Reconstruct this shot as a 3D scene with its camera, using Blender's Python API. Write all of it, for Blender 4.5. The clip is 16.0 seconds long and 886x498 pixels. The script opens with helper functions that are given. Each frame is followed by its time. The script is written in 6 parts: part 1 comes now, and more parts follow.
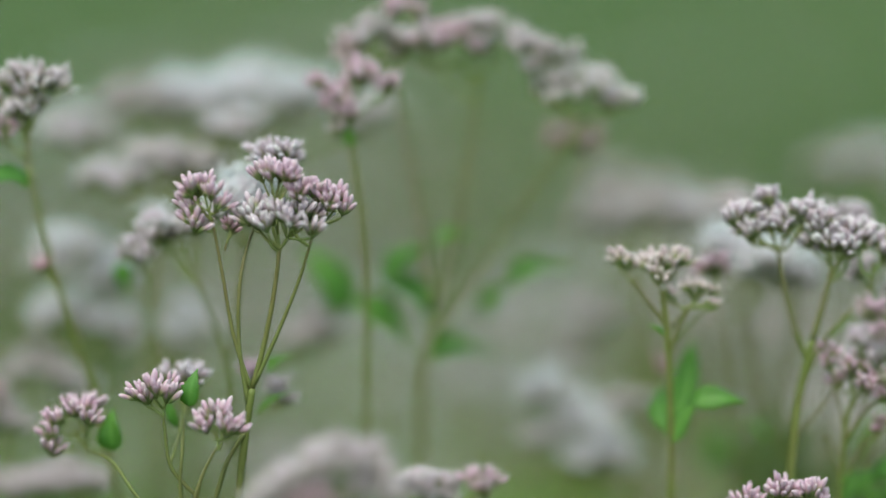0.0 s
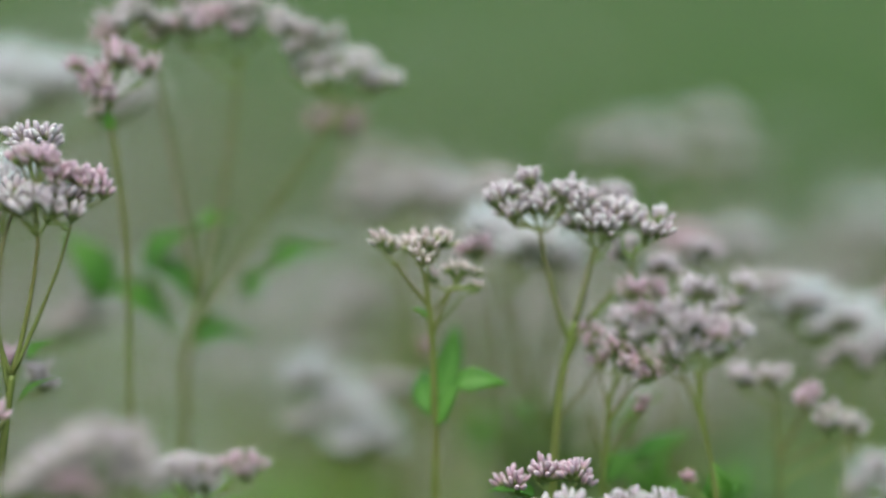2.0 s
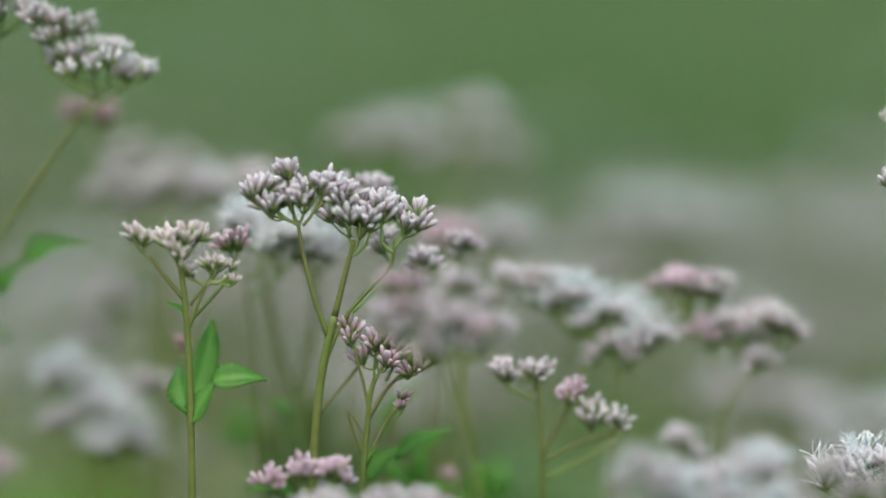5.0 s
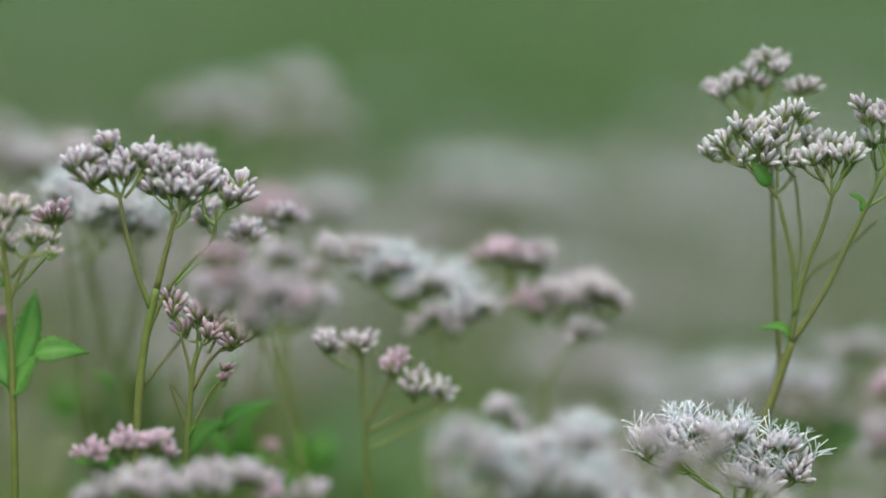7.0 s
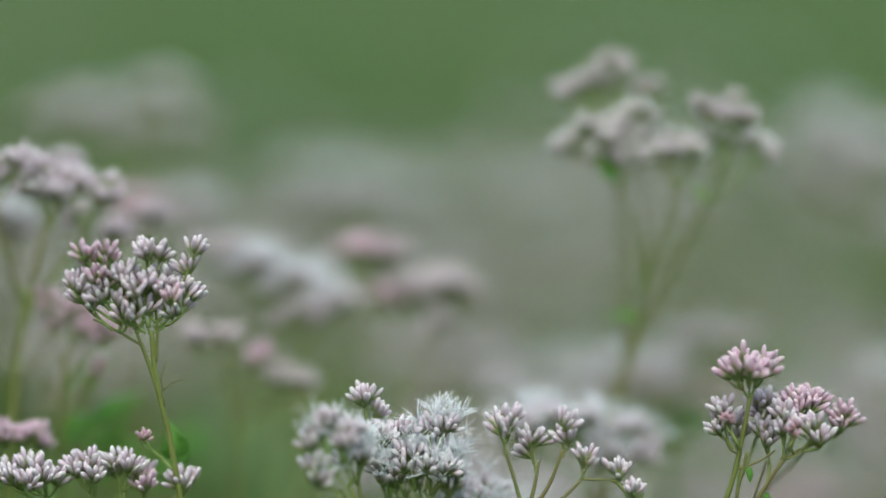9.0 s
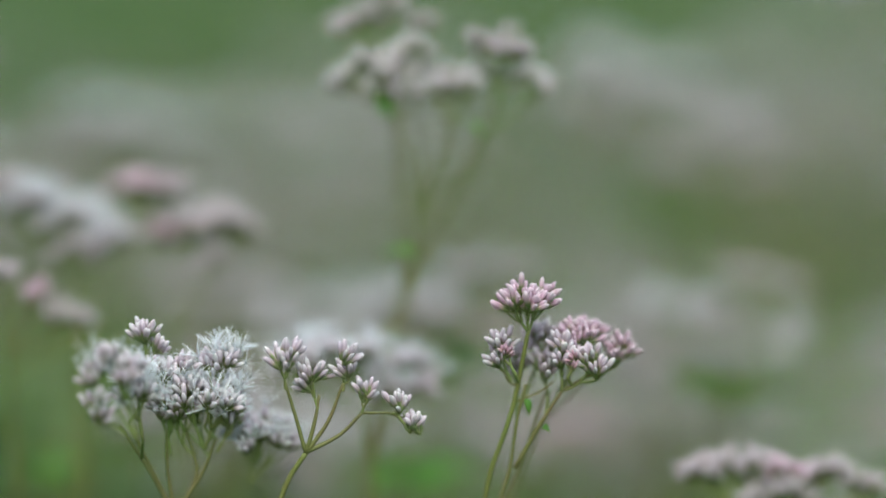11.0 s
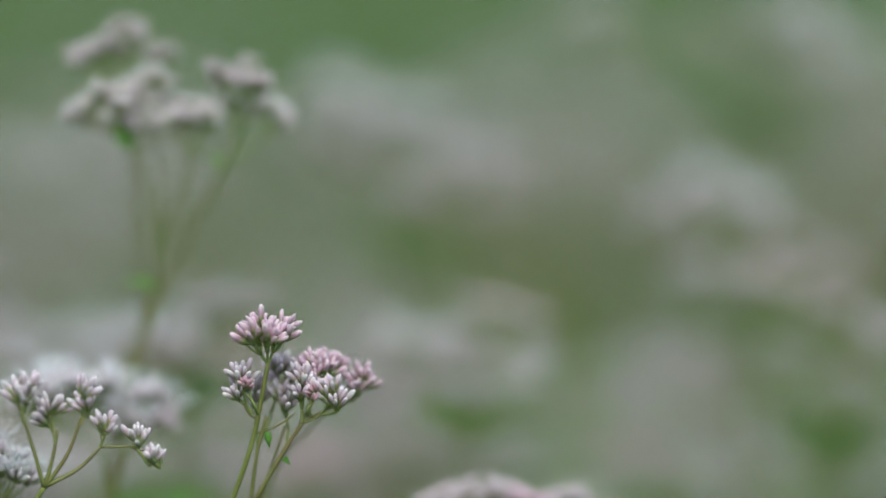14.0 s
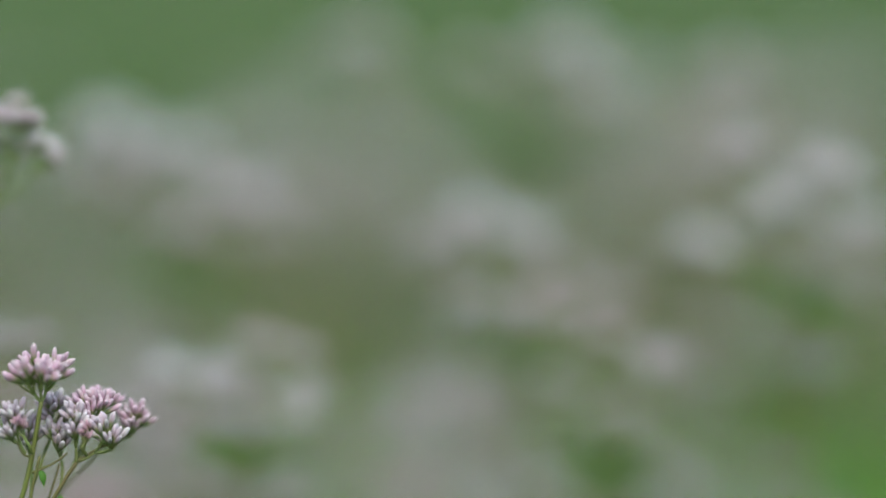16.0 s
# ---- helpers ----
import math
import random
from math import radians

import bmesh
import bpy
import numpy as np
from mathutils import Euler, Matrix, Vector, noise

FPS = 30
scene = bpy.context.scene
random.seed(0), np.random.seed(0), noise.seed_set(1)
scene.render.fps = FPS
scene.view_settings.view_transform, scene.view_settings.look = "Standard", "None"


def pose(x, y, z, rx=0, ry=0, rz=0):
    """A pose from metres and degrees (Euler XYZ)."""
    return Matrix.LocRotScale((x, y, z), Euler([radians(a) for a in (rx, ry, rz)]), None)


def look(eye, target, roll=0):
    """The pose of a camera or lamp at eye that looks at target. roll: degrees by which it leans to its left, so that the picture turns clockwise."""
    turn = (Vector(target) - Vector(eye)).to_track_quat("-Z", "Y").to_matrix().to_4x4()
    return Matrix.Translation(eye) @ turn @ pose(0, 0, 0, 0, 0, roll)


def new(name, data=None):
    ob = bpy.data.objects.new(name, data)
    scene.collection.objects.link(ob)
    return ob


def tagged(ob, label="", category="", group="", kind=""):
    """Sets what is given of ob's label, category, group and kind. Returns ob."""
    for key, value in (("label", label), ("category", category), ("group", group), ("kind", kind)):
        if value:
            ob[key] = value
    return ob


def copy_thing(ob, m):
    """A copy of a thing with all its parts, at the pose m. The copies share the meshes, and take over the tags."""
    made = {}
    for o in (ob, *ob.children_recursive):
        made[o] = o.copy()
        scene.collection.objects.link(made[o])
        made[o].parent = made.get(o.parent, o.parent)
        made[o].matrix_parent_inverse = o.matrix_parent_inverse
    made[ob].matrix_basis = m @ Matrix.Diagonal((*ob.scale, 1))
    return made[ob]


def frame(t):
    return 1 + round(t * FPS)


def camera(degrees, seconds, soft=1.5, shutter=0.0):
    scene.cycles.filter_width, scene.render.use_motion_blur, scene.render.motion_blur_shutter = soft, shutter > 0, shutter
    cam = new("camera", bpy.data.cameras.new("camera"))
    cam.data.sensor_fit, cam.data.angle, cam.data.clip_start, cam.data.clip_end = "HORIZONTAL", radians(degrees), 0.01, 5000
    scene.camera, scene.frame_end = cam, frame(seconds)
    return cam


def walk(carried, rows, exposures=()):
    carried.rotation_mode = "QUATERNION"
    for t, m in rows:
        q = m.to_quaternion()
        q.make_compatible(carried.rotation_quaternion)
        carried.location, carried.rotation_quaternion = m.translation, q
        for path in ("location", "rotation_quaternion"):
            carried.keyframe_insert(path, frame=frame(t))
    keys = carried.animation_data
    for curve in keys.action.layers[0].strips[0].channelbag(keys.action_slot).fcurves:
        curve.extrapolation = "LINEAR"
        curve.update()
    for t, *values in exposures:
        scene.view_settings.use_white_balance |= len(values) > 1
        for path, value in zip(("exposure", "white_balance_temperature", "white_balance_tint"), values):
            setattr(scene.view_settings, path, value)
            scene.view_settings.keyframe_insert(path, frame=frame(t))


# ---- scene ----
cam = camera(14, 16.0, soft=1.6)
cam.data.dof.use_dof = True
cam.data.dof.focus_distance = 0.866
cam.data.dof.aperture_fstop = 1.7
walk(cam, [
    (0, pose(-0.0053, -0.0231, 1.0533, 82.744, 0, 11.663) @ pose(0, 0, 0, 0, 0, -0.195)),
    (0.5, pose(-0.0057, -0.0230, 1.0523, 82.707, 0, 10.964) @ pose(0, 0, 0, 0, 0, -0.352)),
    (1, pose(-0.0037, -0.0225, 1.0527, 82.700, 0, 10.273) @ pose(0, 0, 0, 0, 0, -0.078)),
    (1.5, pose(-0.0019, -0.0220, 1.0520, 82.574, 0, 8.966) @ pose(0, 0, 0, 0, 0, -0.087)),
    (2, pose(-0.0010, -0.0194, 1.0511, 82.578, 0, 8.175) @ pose(0, 0, 0, 0, 0, -0.223)),
    (2.5, pose(0.0000, -0.0024, 1.0499, 82.564, 0, 7.363) @ pose(0, 0, 0, 0, 0, -0.147)),
    (3, pose(-0.0004, -0.0000, 1.0491, 82.705, 0, 6.508) @ pose(0, 0, 0, 0, 0, -0.075)),
    (3.2, pose(0.0016, 0.0002, 1.0492, 82.547, 0, 6.369) @ pose(0, 0, 0, 0, 0, -0.130)),
    (5.3, pose(0.0013, 0.0001, 1.0496, 82.389, 0, 4.117) @ pose(0, 0, 0, 0, 0, -0.031)),
    (5.5, pose(0.0007, 0.0000, 1.0484, 82.380, 0, 3.781) @ pose(0, 0, 0, 0, 0, -0.056)),
    (6, pose(0.0007, 0.0000, 1.0487, 82.284, 0, 3.237) @ pose(0, 0, 0, 0, 0, 0.263)),
    (6.5, pose(0.0045, 0.0002, 1.0490, 82.032, 0, 2.403) @ pose(0, 0, 0, 0, 0, 0.205)),
    (7, pose(0.0066, 0.0002, 1.0502, 81.912, 0, 2.109) @ pose(0, 0, 0, 0, 0, 0.127)),
    (7.5, pose(0.0072, 0.0002, 1.0505, 81.696, 0, 1.383) @ pose(0, 0, 0, 0, 0, 0.279)),
    (8, pose(0.0051, 0.0000, 1.0496, 81.899, 0, 0.399) @ pose(0, 0, 0, 0, 0, 0.281)),
    (8.5, pose(0.0038, -0.0060, 1.0507, 81.858, 0, -0.106) @ pose(0, 0, 0, 0, 0, 0.355)),
    (9, pose(0.0027, -0.0399, 1.0511, 82.133, 0, -0.441) @ pose(0, 0, 0, 0, 0, -0.293)),
    (9.5, pose(0.0007, -0.0405, 1.0501, 81.768, 0, -1.809) @ pose(0, 0, 0, 0, 0, -0.227)),
    (10, pose(-0.0031, -0.0409, 1.0498, 81.419, 0, -2.733) @ pose(0, 0, 0, 0, 0, 0.095)),
    (10.2, pose(-0.0037, -0.0411, 1.0501, 81.215, 0, -3.144) @ pose(0, 0, 0, 0, 0, 0.115)),
    (12.3, pose(-0.0063, -0.0435, 1.0505, 81.179, 0, -6.136) @ pose(0, 0, 0, 0, 0, -0.192)),
    (12.5, pose(-0.0058, -0.0435, 1.0502, 81.257, 0, -6.419) @ pose(0, 0, 0, 0, 0, -0.049)),
    (13, pose(-0.0064, -0.0424, 1.0513, 81.409, 0, -7.231) @ pose(0, 0, 0, 0, 0, -0.069)),
    (13.5, pose(-0.0044, -0.0415, 1.0502, 81.619, 0, -7.712) @ pose(0, 0, 0, 0, 0, 0.088)),
    (14, pose(-0.0026, -0.0415, 1.0487, 81.764, 0, -8.519) @ pose(0, 0, 0, 0, 0, 0.232)),
    (14.5, pose(-0.0019, -0.0415, 1.0483, 82.070, 0, -9.432) @ pose(0, 0, 0, 0, 0, 0.142)),
    (15, pose(-0.0016, -0.0415, 1.0485, 82.252, 0, -10.309) @ pose(0, 0, 0, 0, 0, 0.115)),
    (15.5, pose(-0.0022, -0.0415, 1.0488, 82.146, 0, -11.237) @ pose(0, 0, 0, 0, 0, -0.066)),
    (16, pose(-0.0025, -0.0415, 1.0490, 82.294, 0, -12.149) @ pose(0, 0, 0, 0, 0, -0.028)),
], exposures=[(0, 0.70, 6620, -2.0), (5.5, 0.65, 6590, -1.0), (9.5, 0.64, 6500, 1.5), (13, 0.61, 6450, 3.0), (16, 0.66, 6390, 6.0)])

# ---- light ----
world = bpy.data.worlds.new("overcast_sky")
scene.world = world
world.use_nodes = True
wn = world.node_tree.nodes
sky = wn.new("ShaderNodeTexSky")
sky.sky_type, sky.sun_disc = "NISHITA", False
sky.sun_elevation, sky.sun_rotation = radians(58), radians(200)
sky.air_density, sky.dust_density = 1.0, 3.0
wn["Background"].inputs["Strength"].default_value = 0.13
world.node_tree.links.new(sky.outputs["Color"], wn["Background"].inputs["Color"])
sun = new("sun", bpy.data.lights.new("sun", "SUN"))
sun.data.energy, sun.data.angle, sun.data.color = 1.1, radians(40), (1.0, 0.97, 0.93)
sun.matrix_world = look((0.6, -1.6, 3.2), (0, 0, 0))


# ---- materials ----
def material(name, rough=0.5, spec=0.4):
    m = bpy.data.materials.new(name)
    m.use_nodes = True
    b = m.node_tree.nodes["Principled BSDF"]
    b.inputs["Roughness"].default_value = rough
    b.inputs["Specular IOR Level"].default_value = spec
    return m, m.node_tree.nodes, m.node_tree.links, b


def ramp(nodes, links, fac, stops):
    r = nodes.new("ShaderNodeValToRGB")
    while len(r.color_ramp.elements) < len(stops):
        r.color_ramp.elements.new(0.5)
    for e, (at, c) in zip(r.color_ramp.elements, stops):
        e.position, e.color = at, (*c, 1)
    links.new(fac, r.inputs["Fac"])
    return r.outputs["Color"]


def mix(nodes, links, fac, a, b, how="MIX"):
    n = nodes.new("ShaderNodeMix")
    n.data_type, n.blend_type = "RGBA", how
    for sock, v in ((n.inputs[0], fac), (n.inputs[6], a), (n.inputs[7], b)):
        if isinstance(v, (int, float)):
            sock.default_value = v
        elif isinstance(v, tuple):
            sock.default_value = (*v, 1)
        else:
            links.new(v, sock)
    return n.outputs[2]


def noise_tex(nodes, links, scale, detail=3.0, where="Object"):
    c = nodes.new("ShaderNodeTexCoord")
    n = nodes.new("ShaderNodeTexNoise")
    n.inputs["Scale"].default_value, n.inputs["Detail"].default_value = scale, detail
    links.new(c.outputs[where], n.inputs["Vector"])
    return n.outputs["Fac"]


def chance(nodes, links):
    """One random value per piece, whether it is an object or an island of a joined mesh."""
    a, b = nodes.new("ShaderNodeObjectInfo"), nodes.new("ShaderNodeNewGeometry")
    s = nodes.new("ShaderNodeMath")
    s.operation = "ADD"
    links.new(a.outputs["Random"], s.inputs[0])
    links.new(b.outputs["Random Per Island"], s.inputs[1])
    f = nodes.new("ShaderNodeMath")
    f.operation = "FRACT"
    links.new(s.outputs[0], f.inputs[0])
    return f.outputs[0]


def bump(nodes, links, b, height, strength, distance):
    n = nodes.new("ShaderNodeBump")
    n.inputs["Strength"].default_value, n.inputs["Distance"].default_value = strength, distance
    links.new(height, n.inputs["Height"])
    links.new(n.outputs["Normal"], b.inputs["Normal"])


def bud_material(name, green, middle, body, tip):
    m, n, l, b = material(name, 0.55, 0.3)
    at = n.new("ShaderNodeAttribute")
    at.attribute_name = "along"
    c = ramp(n, l, at.outputs["Fac"], [(0.0, green), (0.26, green), (0.42, middle), (0.6, body), (1.0, tip)])
    r = chance(n, l)
    tint = ramp(n, l, r, [(0.0, (0.86, 0.78, 0.83)), (0.35, (1.0, 0.90, 0.96)), (0.7, (1.0, 1.0, 1.0)), (1.0, (0.92, 0.96, 0.88))])
    c = mix(n, l, 0.75, c, tint, "MULTIPLY")
    g = noise_tex(n, l, 900.0)
    spots = ramp(n, l, g, [(0.35, (0.82, 0.80, 0.80)), (0.65, (1.0, 1.0, 1.0))])
    c = mix(n, l, 0.6, c, spots, "MULTIPLY")
    l.new(c, b.inputs["Base Color"])
    bump(n, l, b, g, 0.25, 0.0003)
    t = n.new("ShaderNodeBsdfTranslucent")
    l.new(c, t.inputs["Color"])
    ms = n.new("ShaderNodeMixShader")
    ms.inputs[0].default_value = 0.15
    l.new(b.outputs[0], ms.inputs[1])
    l.new(t.outputs[0], ms.inputs[2])
    l.new(ms.outputs[0], n["Material Output"].inputs["Surface"])
    return m


BUD = {
    "p": bud_material("bud_pink", (0.27, 0.36, 0.12), (0.56, 0.46, 0.38), (0.67, 0.455, 0.555), (0.86, 0.75, 0.80)),
    "w": bud_material("bud_white", (0.26, 0.34, 0.13), (0.49, 0.43, 0.38), (0.62, 0.54, 0.59), (0.92, 0.90, 0.91)),
    "o": bud_material("bud_opening", (0.22, 0.28, 0.10), (0.50, 0.45, 0.43), (0.78, 0.74, 0.77), (0.92, 0.92, 0.93)),
    "y": bud_material("bud_young", (0.24, 0.36, 0.10), (0.52, 0.52, 0.30), (0.76, 0.66, 0.62), (0.89, 0.81, 0.80)),
    "q": bud_material("bud_lilac_white", (0.20, 0.26, 0.10), (0.48, 0.42, 0.40), (0.74, 0.67, 0.71), (0.92, 0.91, 0.92)),
    "f": bud_material("bud_faded", (0.24, 0.30, 0.12), (0.48, 0.44, 0.35), (0.63, 0.57, 0.58), (0.78, 0.76, 0.76)),
    "c": bud_material("bud_cream", (0.27, 0.38, 0.12), (0.58, 0.57, 0.44), (0.74, 0.71, 0.71), (0.90, 0.89, 0.89)),
    "d": bud_material("bud_dark", (0.18, 0.21, 0.08), (0.40, 0.27, 0.24), (0.60, 0.38, 0.44), (0.70, 0.52, 0.57)),
}

FILAMENT, n_, l_, b_ = material("floret_white", 0.5, 0.3)
l_.new(ramp(n_, l_, chance(n_, l_), [(0.0, (0.82, 0.89, 0.92)), (1.0, (0.91, 0.94, 0.94))]), b_.inputs["Base Color"])


def stem_material(name, low, high):
    m, n, l, b = material(name, 0.5, 0.35)
    streak = noise_tex(n, l, 260.0)
    broad = noise_tex(n, l, 28.0)
    c = ramp(n, l, broad, [(0.35, low), (0.65, high)])
    c = mix(n, l, 0.5, c, ramp(n, l, streak, [(0.35, (0.72, 0.66, 0.6)), (0.6, (1.0, 1.0, 1.0))]), "MULTIPLY")
    tone = ramp(n, l, chance(n, l), [(0.0, (1.08, 0.86, 0.86)), (0.35, (1.03, 0.97, 0.92)), (0.7, (1.0, 1.0, 1.0)), (1.0, (0.9, 1.05, 0.95))])
    c = mix(n, l, 0.45, c, tone, "MULTIPLY")
    l.new(c, b.inputs["Base Color"])
    bump(n, l, b, streak, 0.35, 0.0004)
    return m


STEM = stem_material("stem_olive", (0.15, 0.21, 0.045), (0.19, 0.205, 0.06))
PEDICEL = stem_material("pedicel_green", (0.20, 0.31, 0.08), (0.25, 0.29, 0.10))
STALK = stem_material("stalk_olive", (0.15, 0.20, 0.05), (0.19, 0.18, 0.07))


def leaf_material(name, dark, light, through_=0.4):
    m, n, l, b = material(name, 0.42, 0.45)
    a = n.new("ShaderNodeAttribute")
    a.attribute_name = "vein"
    blotch = noise_tex(n, l, 90.0)
    c = ramp(n, l, blotch, [(0.3, dark), (0.7, light)])
    c = mix(n, l, a.outputs["Fac"], c, (light[0] * 1.5, light[1] * 1.35, light[2] * 1.5))
    r = ramp(n, l, chance(n, l), [(0.0, (0.75, 0.85, 0.8)), (1.0, (1.1, 1.05, 0.9))])
    c = mix(n, l, 0.7, c, r, "MULTIPLY")
    l.new(c, b.inputs["Base Color"])
    t = n.new("ShaderNodeBsdfTranslucent")
    t.inputs["Color"].default_value = (light[0] * 1.7, light[1] * 1.5, light[2] * 0.4, 1)
    ms = n.new("ShaderNodeMixShader")
    ms.inputs[0].default_value = through_
    l.new(b.outputs[0], ms.inputs[1])
    l.new(t.outputs[0], ms.inputs[2])
    l.new(ms.outputs[0], n["Material Output"].inputs["Surface"])
    bump(n, l, b, noise_tex(n, l, 420.0), 0.3, 0.0006)
    return m


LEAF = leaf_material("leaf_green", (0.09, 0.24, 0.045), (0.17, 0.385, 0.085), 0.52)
# darker olive copy of the leaf green, with the shade between plants coloured in
SHADED_LEAF = leaf_material("shaded_leaf_olive", (0.06, 0.135, 0.03), (0.11, 0.20, 0.05))
SHOOT_LEAF = leaf_material("shoot_leaf_green", (0.085, 0.165, 0.06), (0.145, 0.25, 0.105))
GRASS = leaf_material("grass_green", (0.05, 0.11, 0.022), (0.10, 0.18, 0.038))

EARTH, n_, l_, b_ = material("meadow_ground", 0.9, 0.1)
g1, g2 = noise_tex(n_, l_, 1.1, 5.0), noise_tex(n_, l_, 34.0, 4.0)
c_ = ramp(n_, l_, g1, [(0.36, (0.04, 0.10, 0.02)), (0.5, (0.07, 0.138, 0.035)), (0.62, (0.15, 0.16, 0.09))])
c_ = mix(n_, l_, 0.6, c_, ramp(n_, l_, g2, [(0.3, (0.55, 0.6, 0.5)), (0.7, (1.1, 1.1, 1.0))]), "MULTIPLY")
l_.new(c_, b_.inputs["Base Color"])
bump(n_, l_, b_, g2, 0.6, 0.02)


# ---- mesh helpers ----
class Shape:
    """Collects vertices, faces, a float per vertex and a material slot per face for one mesh."""

    def __init__(self):
        self.v, self.f, self.a, self.s, self.count = [], [], [], [], 0

    def add(self, verts, faces, along=0.0, slot=0):
        k = self.count
        self.v.append(np.asarray(verts, float))
        self.a.append(np.broadcast_to(np.asarray(along, float), (len(verts),)))
        self.f.extend([tuple(i + k for i in f) for f in faces])
        self.s.extend([slot] * len(faces))
        self.count += len(verts)

    def mesh(self, name, mats, attribute="along"):
        me = bpy.data.meshes.new(name)
        me.from_pydata(np.concatenate(self.v).tolist(), [], self.f)
        for m in mats:
            me.materials.append(m)
        me.polygons.foreach_set("material_index", self.s)
        me.polygons.foreach_set("use_smooth", [True] * len(self.f))
        at = me.attributes.new(attribute, "FLOAT", "POINT")
        at.data.foreach_set("value", np.concatenate(self.a))
        me.update()
        return me


def part(name, me, parent, label=""):
    ob = new(name, me)
    ob.parent = parent
    return tagged(ob, label) if label else ob


def unit(v):
    v = np.asarray(v, float)
    return v / (np.linalg.norm(v) + 1e-12)


def frame_of(d, spin=0.0):
    d = unit(d)
    a = unit(np.cross(d, (0.31, 0.82, 0.17)))
    b = np.cross(d, a)
    return a * math.cos(spin) + b * math.sin(spin), b * math.cos(spin) - a * math.sin(spin), d


def spline(pts, per=5):
    """A smooth curve through the points, with slopes that suit uneven spacing."""
    p = [np.asarray(q, float) for q in pts]
    n = len(p)
    if n == 2:
        return [p[0] + (p[1] - p[0]) * k / per for k in range(per + 1)]
    h = [np.linalg.norm(p[i + 1] - p[i]) + 1e-9 for i in range(n - 1)]
    s = [(p[i + 1] - p[i]) / h[i] for i in range(n - 1)]
    m = [s[0]] + [(s[i - 1] * h[i] + s[i] * h[i - 1]) / (h[i - 1] + h[i]) for i in range(1, n - 1)] + [s[-1]]
    out = []
    for i in range(n - 1):
        for k in range(per):
            t = k / per
            out.append((2 * t ** 3 - 3 * t * t + 1) * p[i] + (t ** 3 - 2 * t * t + t) * h[i] * m[i]
                       + (3 * t * t - 2 * t ** 3) * p[i + 1] + (t ** 3 - t * t) * h[i] * m[i + 1])
    return out + [p[-1]]


def tube(shape, pts, r0, r1, sides=6, along=(0.0, 0.0), slot=0):
    n = len(pts)
    verts, al = [], []
    for i, q in enumerate(pts):
        d = pts[min(i + 1, n - 1)] - pts[max(i - 1, 0)]
        a, b, _ = frame_of(d)
        t = i / (n - 1)
        r = r0 + (r1 - r0) * t
        for k in range(sides):
            w = 2 * math.pi * k / sides
            verts.append(q + r * (a * math.cos(w) + b * math.sin(w)))
            al.append(along[0] + (along[1] - along[0]) * t)
    faces = [(i * sides + k, i * sides + (k + 1) % sides, (i + 1) * sides + (k + 1) % sides, (i + 1) * sides + k)
             for i in range(n - 1) for k in range(sides)]
    faces.append(tuple(range(sides))[::-1])
    faces.append(tuple((n - 1) * sides + k for k in range(sides)))
    shape.add(verts, faces, al, slot)


def bud_arrays(sides, rings, bend, open_tip):
    """A bud of unit length along z: a slim green cup, a fuller pale body, a blunt tip."""
    verts, al = [], []
    for z, r in rings:
        for k in range(sides):
            w = 2 * math.pi * (k + 0.5 * (len(verts) // sides % 2)) / sides
            rr = r * (1 + 0.08 * math.sin(3 * w))
            verts.append((rr * math.cos(w) + bend * z * z, rr * math.sin(w), z))
            al.append(z)
    m = len(rings)
    faces = [(i * sides + k, i * sides + (k + 1) % sides, (i + 1) * sides + (k + 1) % sides, (i + 1) * sides + k)
             for i in range(m - 1) for k in range(sides)]
    verts.append((bend, 0, 1.0 - 0.06 * open_tip))
    al.append(1.0)
    faces += [((m - 1) * sides + k, (m - 1) * sides + (k + 1) % sides, len(verts) - 1) for k in range(sides)]
    return np.array(verts), faces, np.array(al)


FINE = [(0.0, 0.05), (0.14, 0.10), (0.4, 0.118), (0.66, 0.134), (0.84, 0.110), (0.95, 0.055)]
COARSE = [(0.0, 0.05), (0.45, 0.145), (0.85, 0.11)]
BUDS = [bud_arrays(7, FINE, b, o) for b, o in ((0.0, 0), (0.05, 0), (-0.06, 1), (0.03, 1))]
BUDS_FAR = [bud_arrays(4, COARSE, b, 0) for b in (0.0, 0.05)]
BUD_MESH = {}
for k_ in BUD:
    for i_, (v_, f_, a_) in enumerate(BUDS):
        s_ = Shape()
        s_.add(v_, f_, a_)
        BUD_MESH[k_, i_] = s_.mesh("bud", [BUD[k_]])


def floret_arrays(rng, threads=9, thick=1.0):
    """The white threads of an open floret, of unit length, spreading from the tip of a bud."""
    s = Shape()
    for i in range(threads):
        w = 2 * math.pi * i / threads + rng.uniform(-0.4, 0.4)
        lean = rng.uniform(0.15, 0.75)
        d = np.array([math.cos(w) * lean, math.sin(w) * lean, 1.0])
        side = np.array([-math.sin(w), math.cos(w), 0]) * rng.uniform(-0.35, 0.35)
        ln = rng.uniform(0.75, 1.15)
        pts = [unit(d) * ln * t + side * t * t + np.array([math.cos(w), math.sin(w), -0.3]) * 0.25 * t * t for t in (0, 0.5, 1.0)]
        tube(s, pts, 0.021 * thick, 0.015 * thick, 3)
    return np.concatenate(s.v), s.f, np.concatenate(s.a)


fl_rng = random.Random(5)
FLORETS = [floret_arrays(fl_rng) for _ in range(3)]
FLORETS_FAR = [floret_arrays(fl_rng, 5, 1.6)]
FLORET_MESH = []
for v_, f_, a_ in FLORETS:
    s_ = Shape()
    s_.add(v_, f_, a_)
    FLORET_MESH.append(s_.mesh("floret", [FILAMENT]))


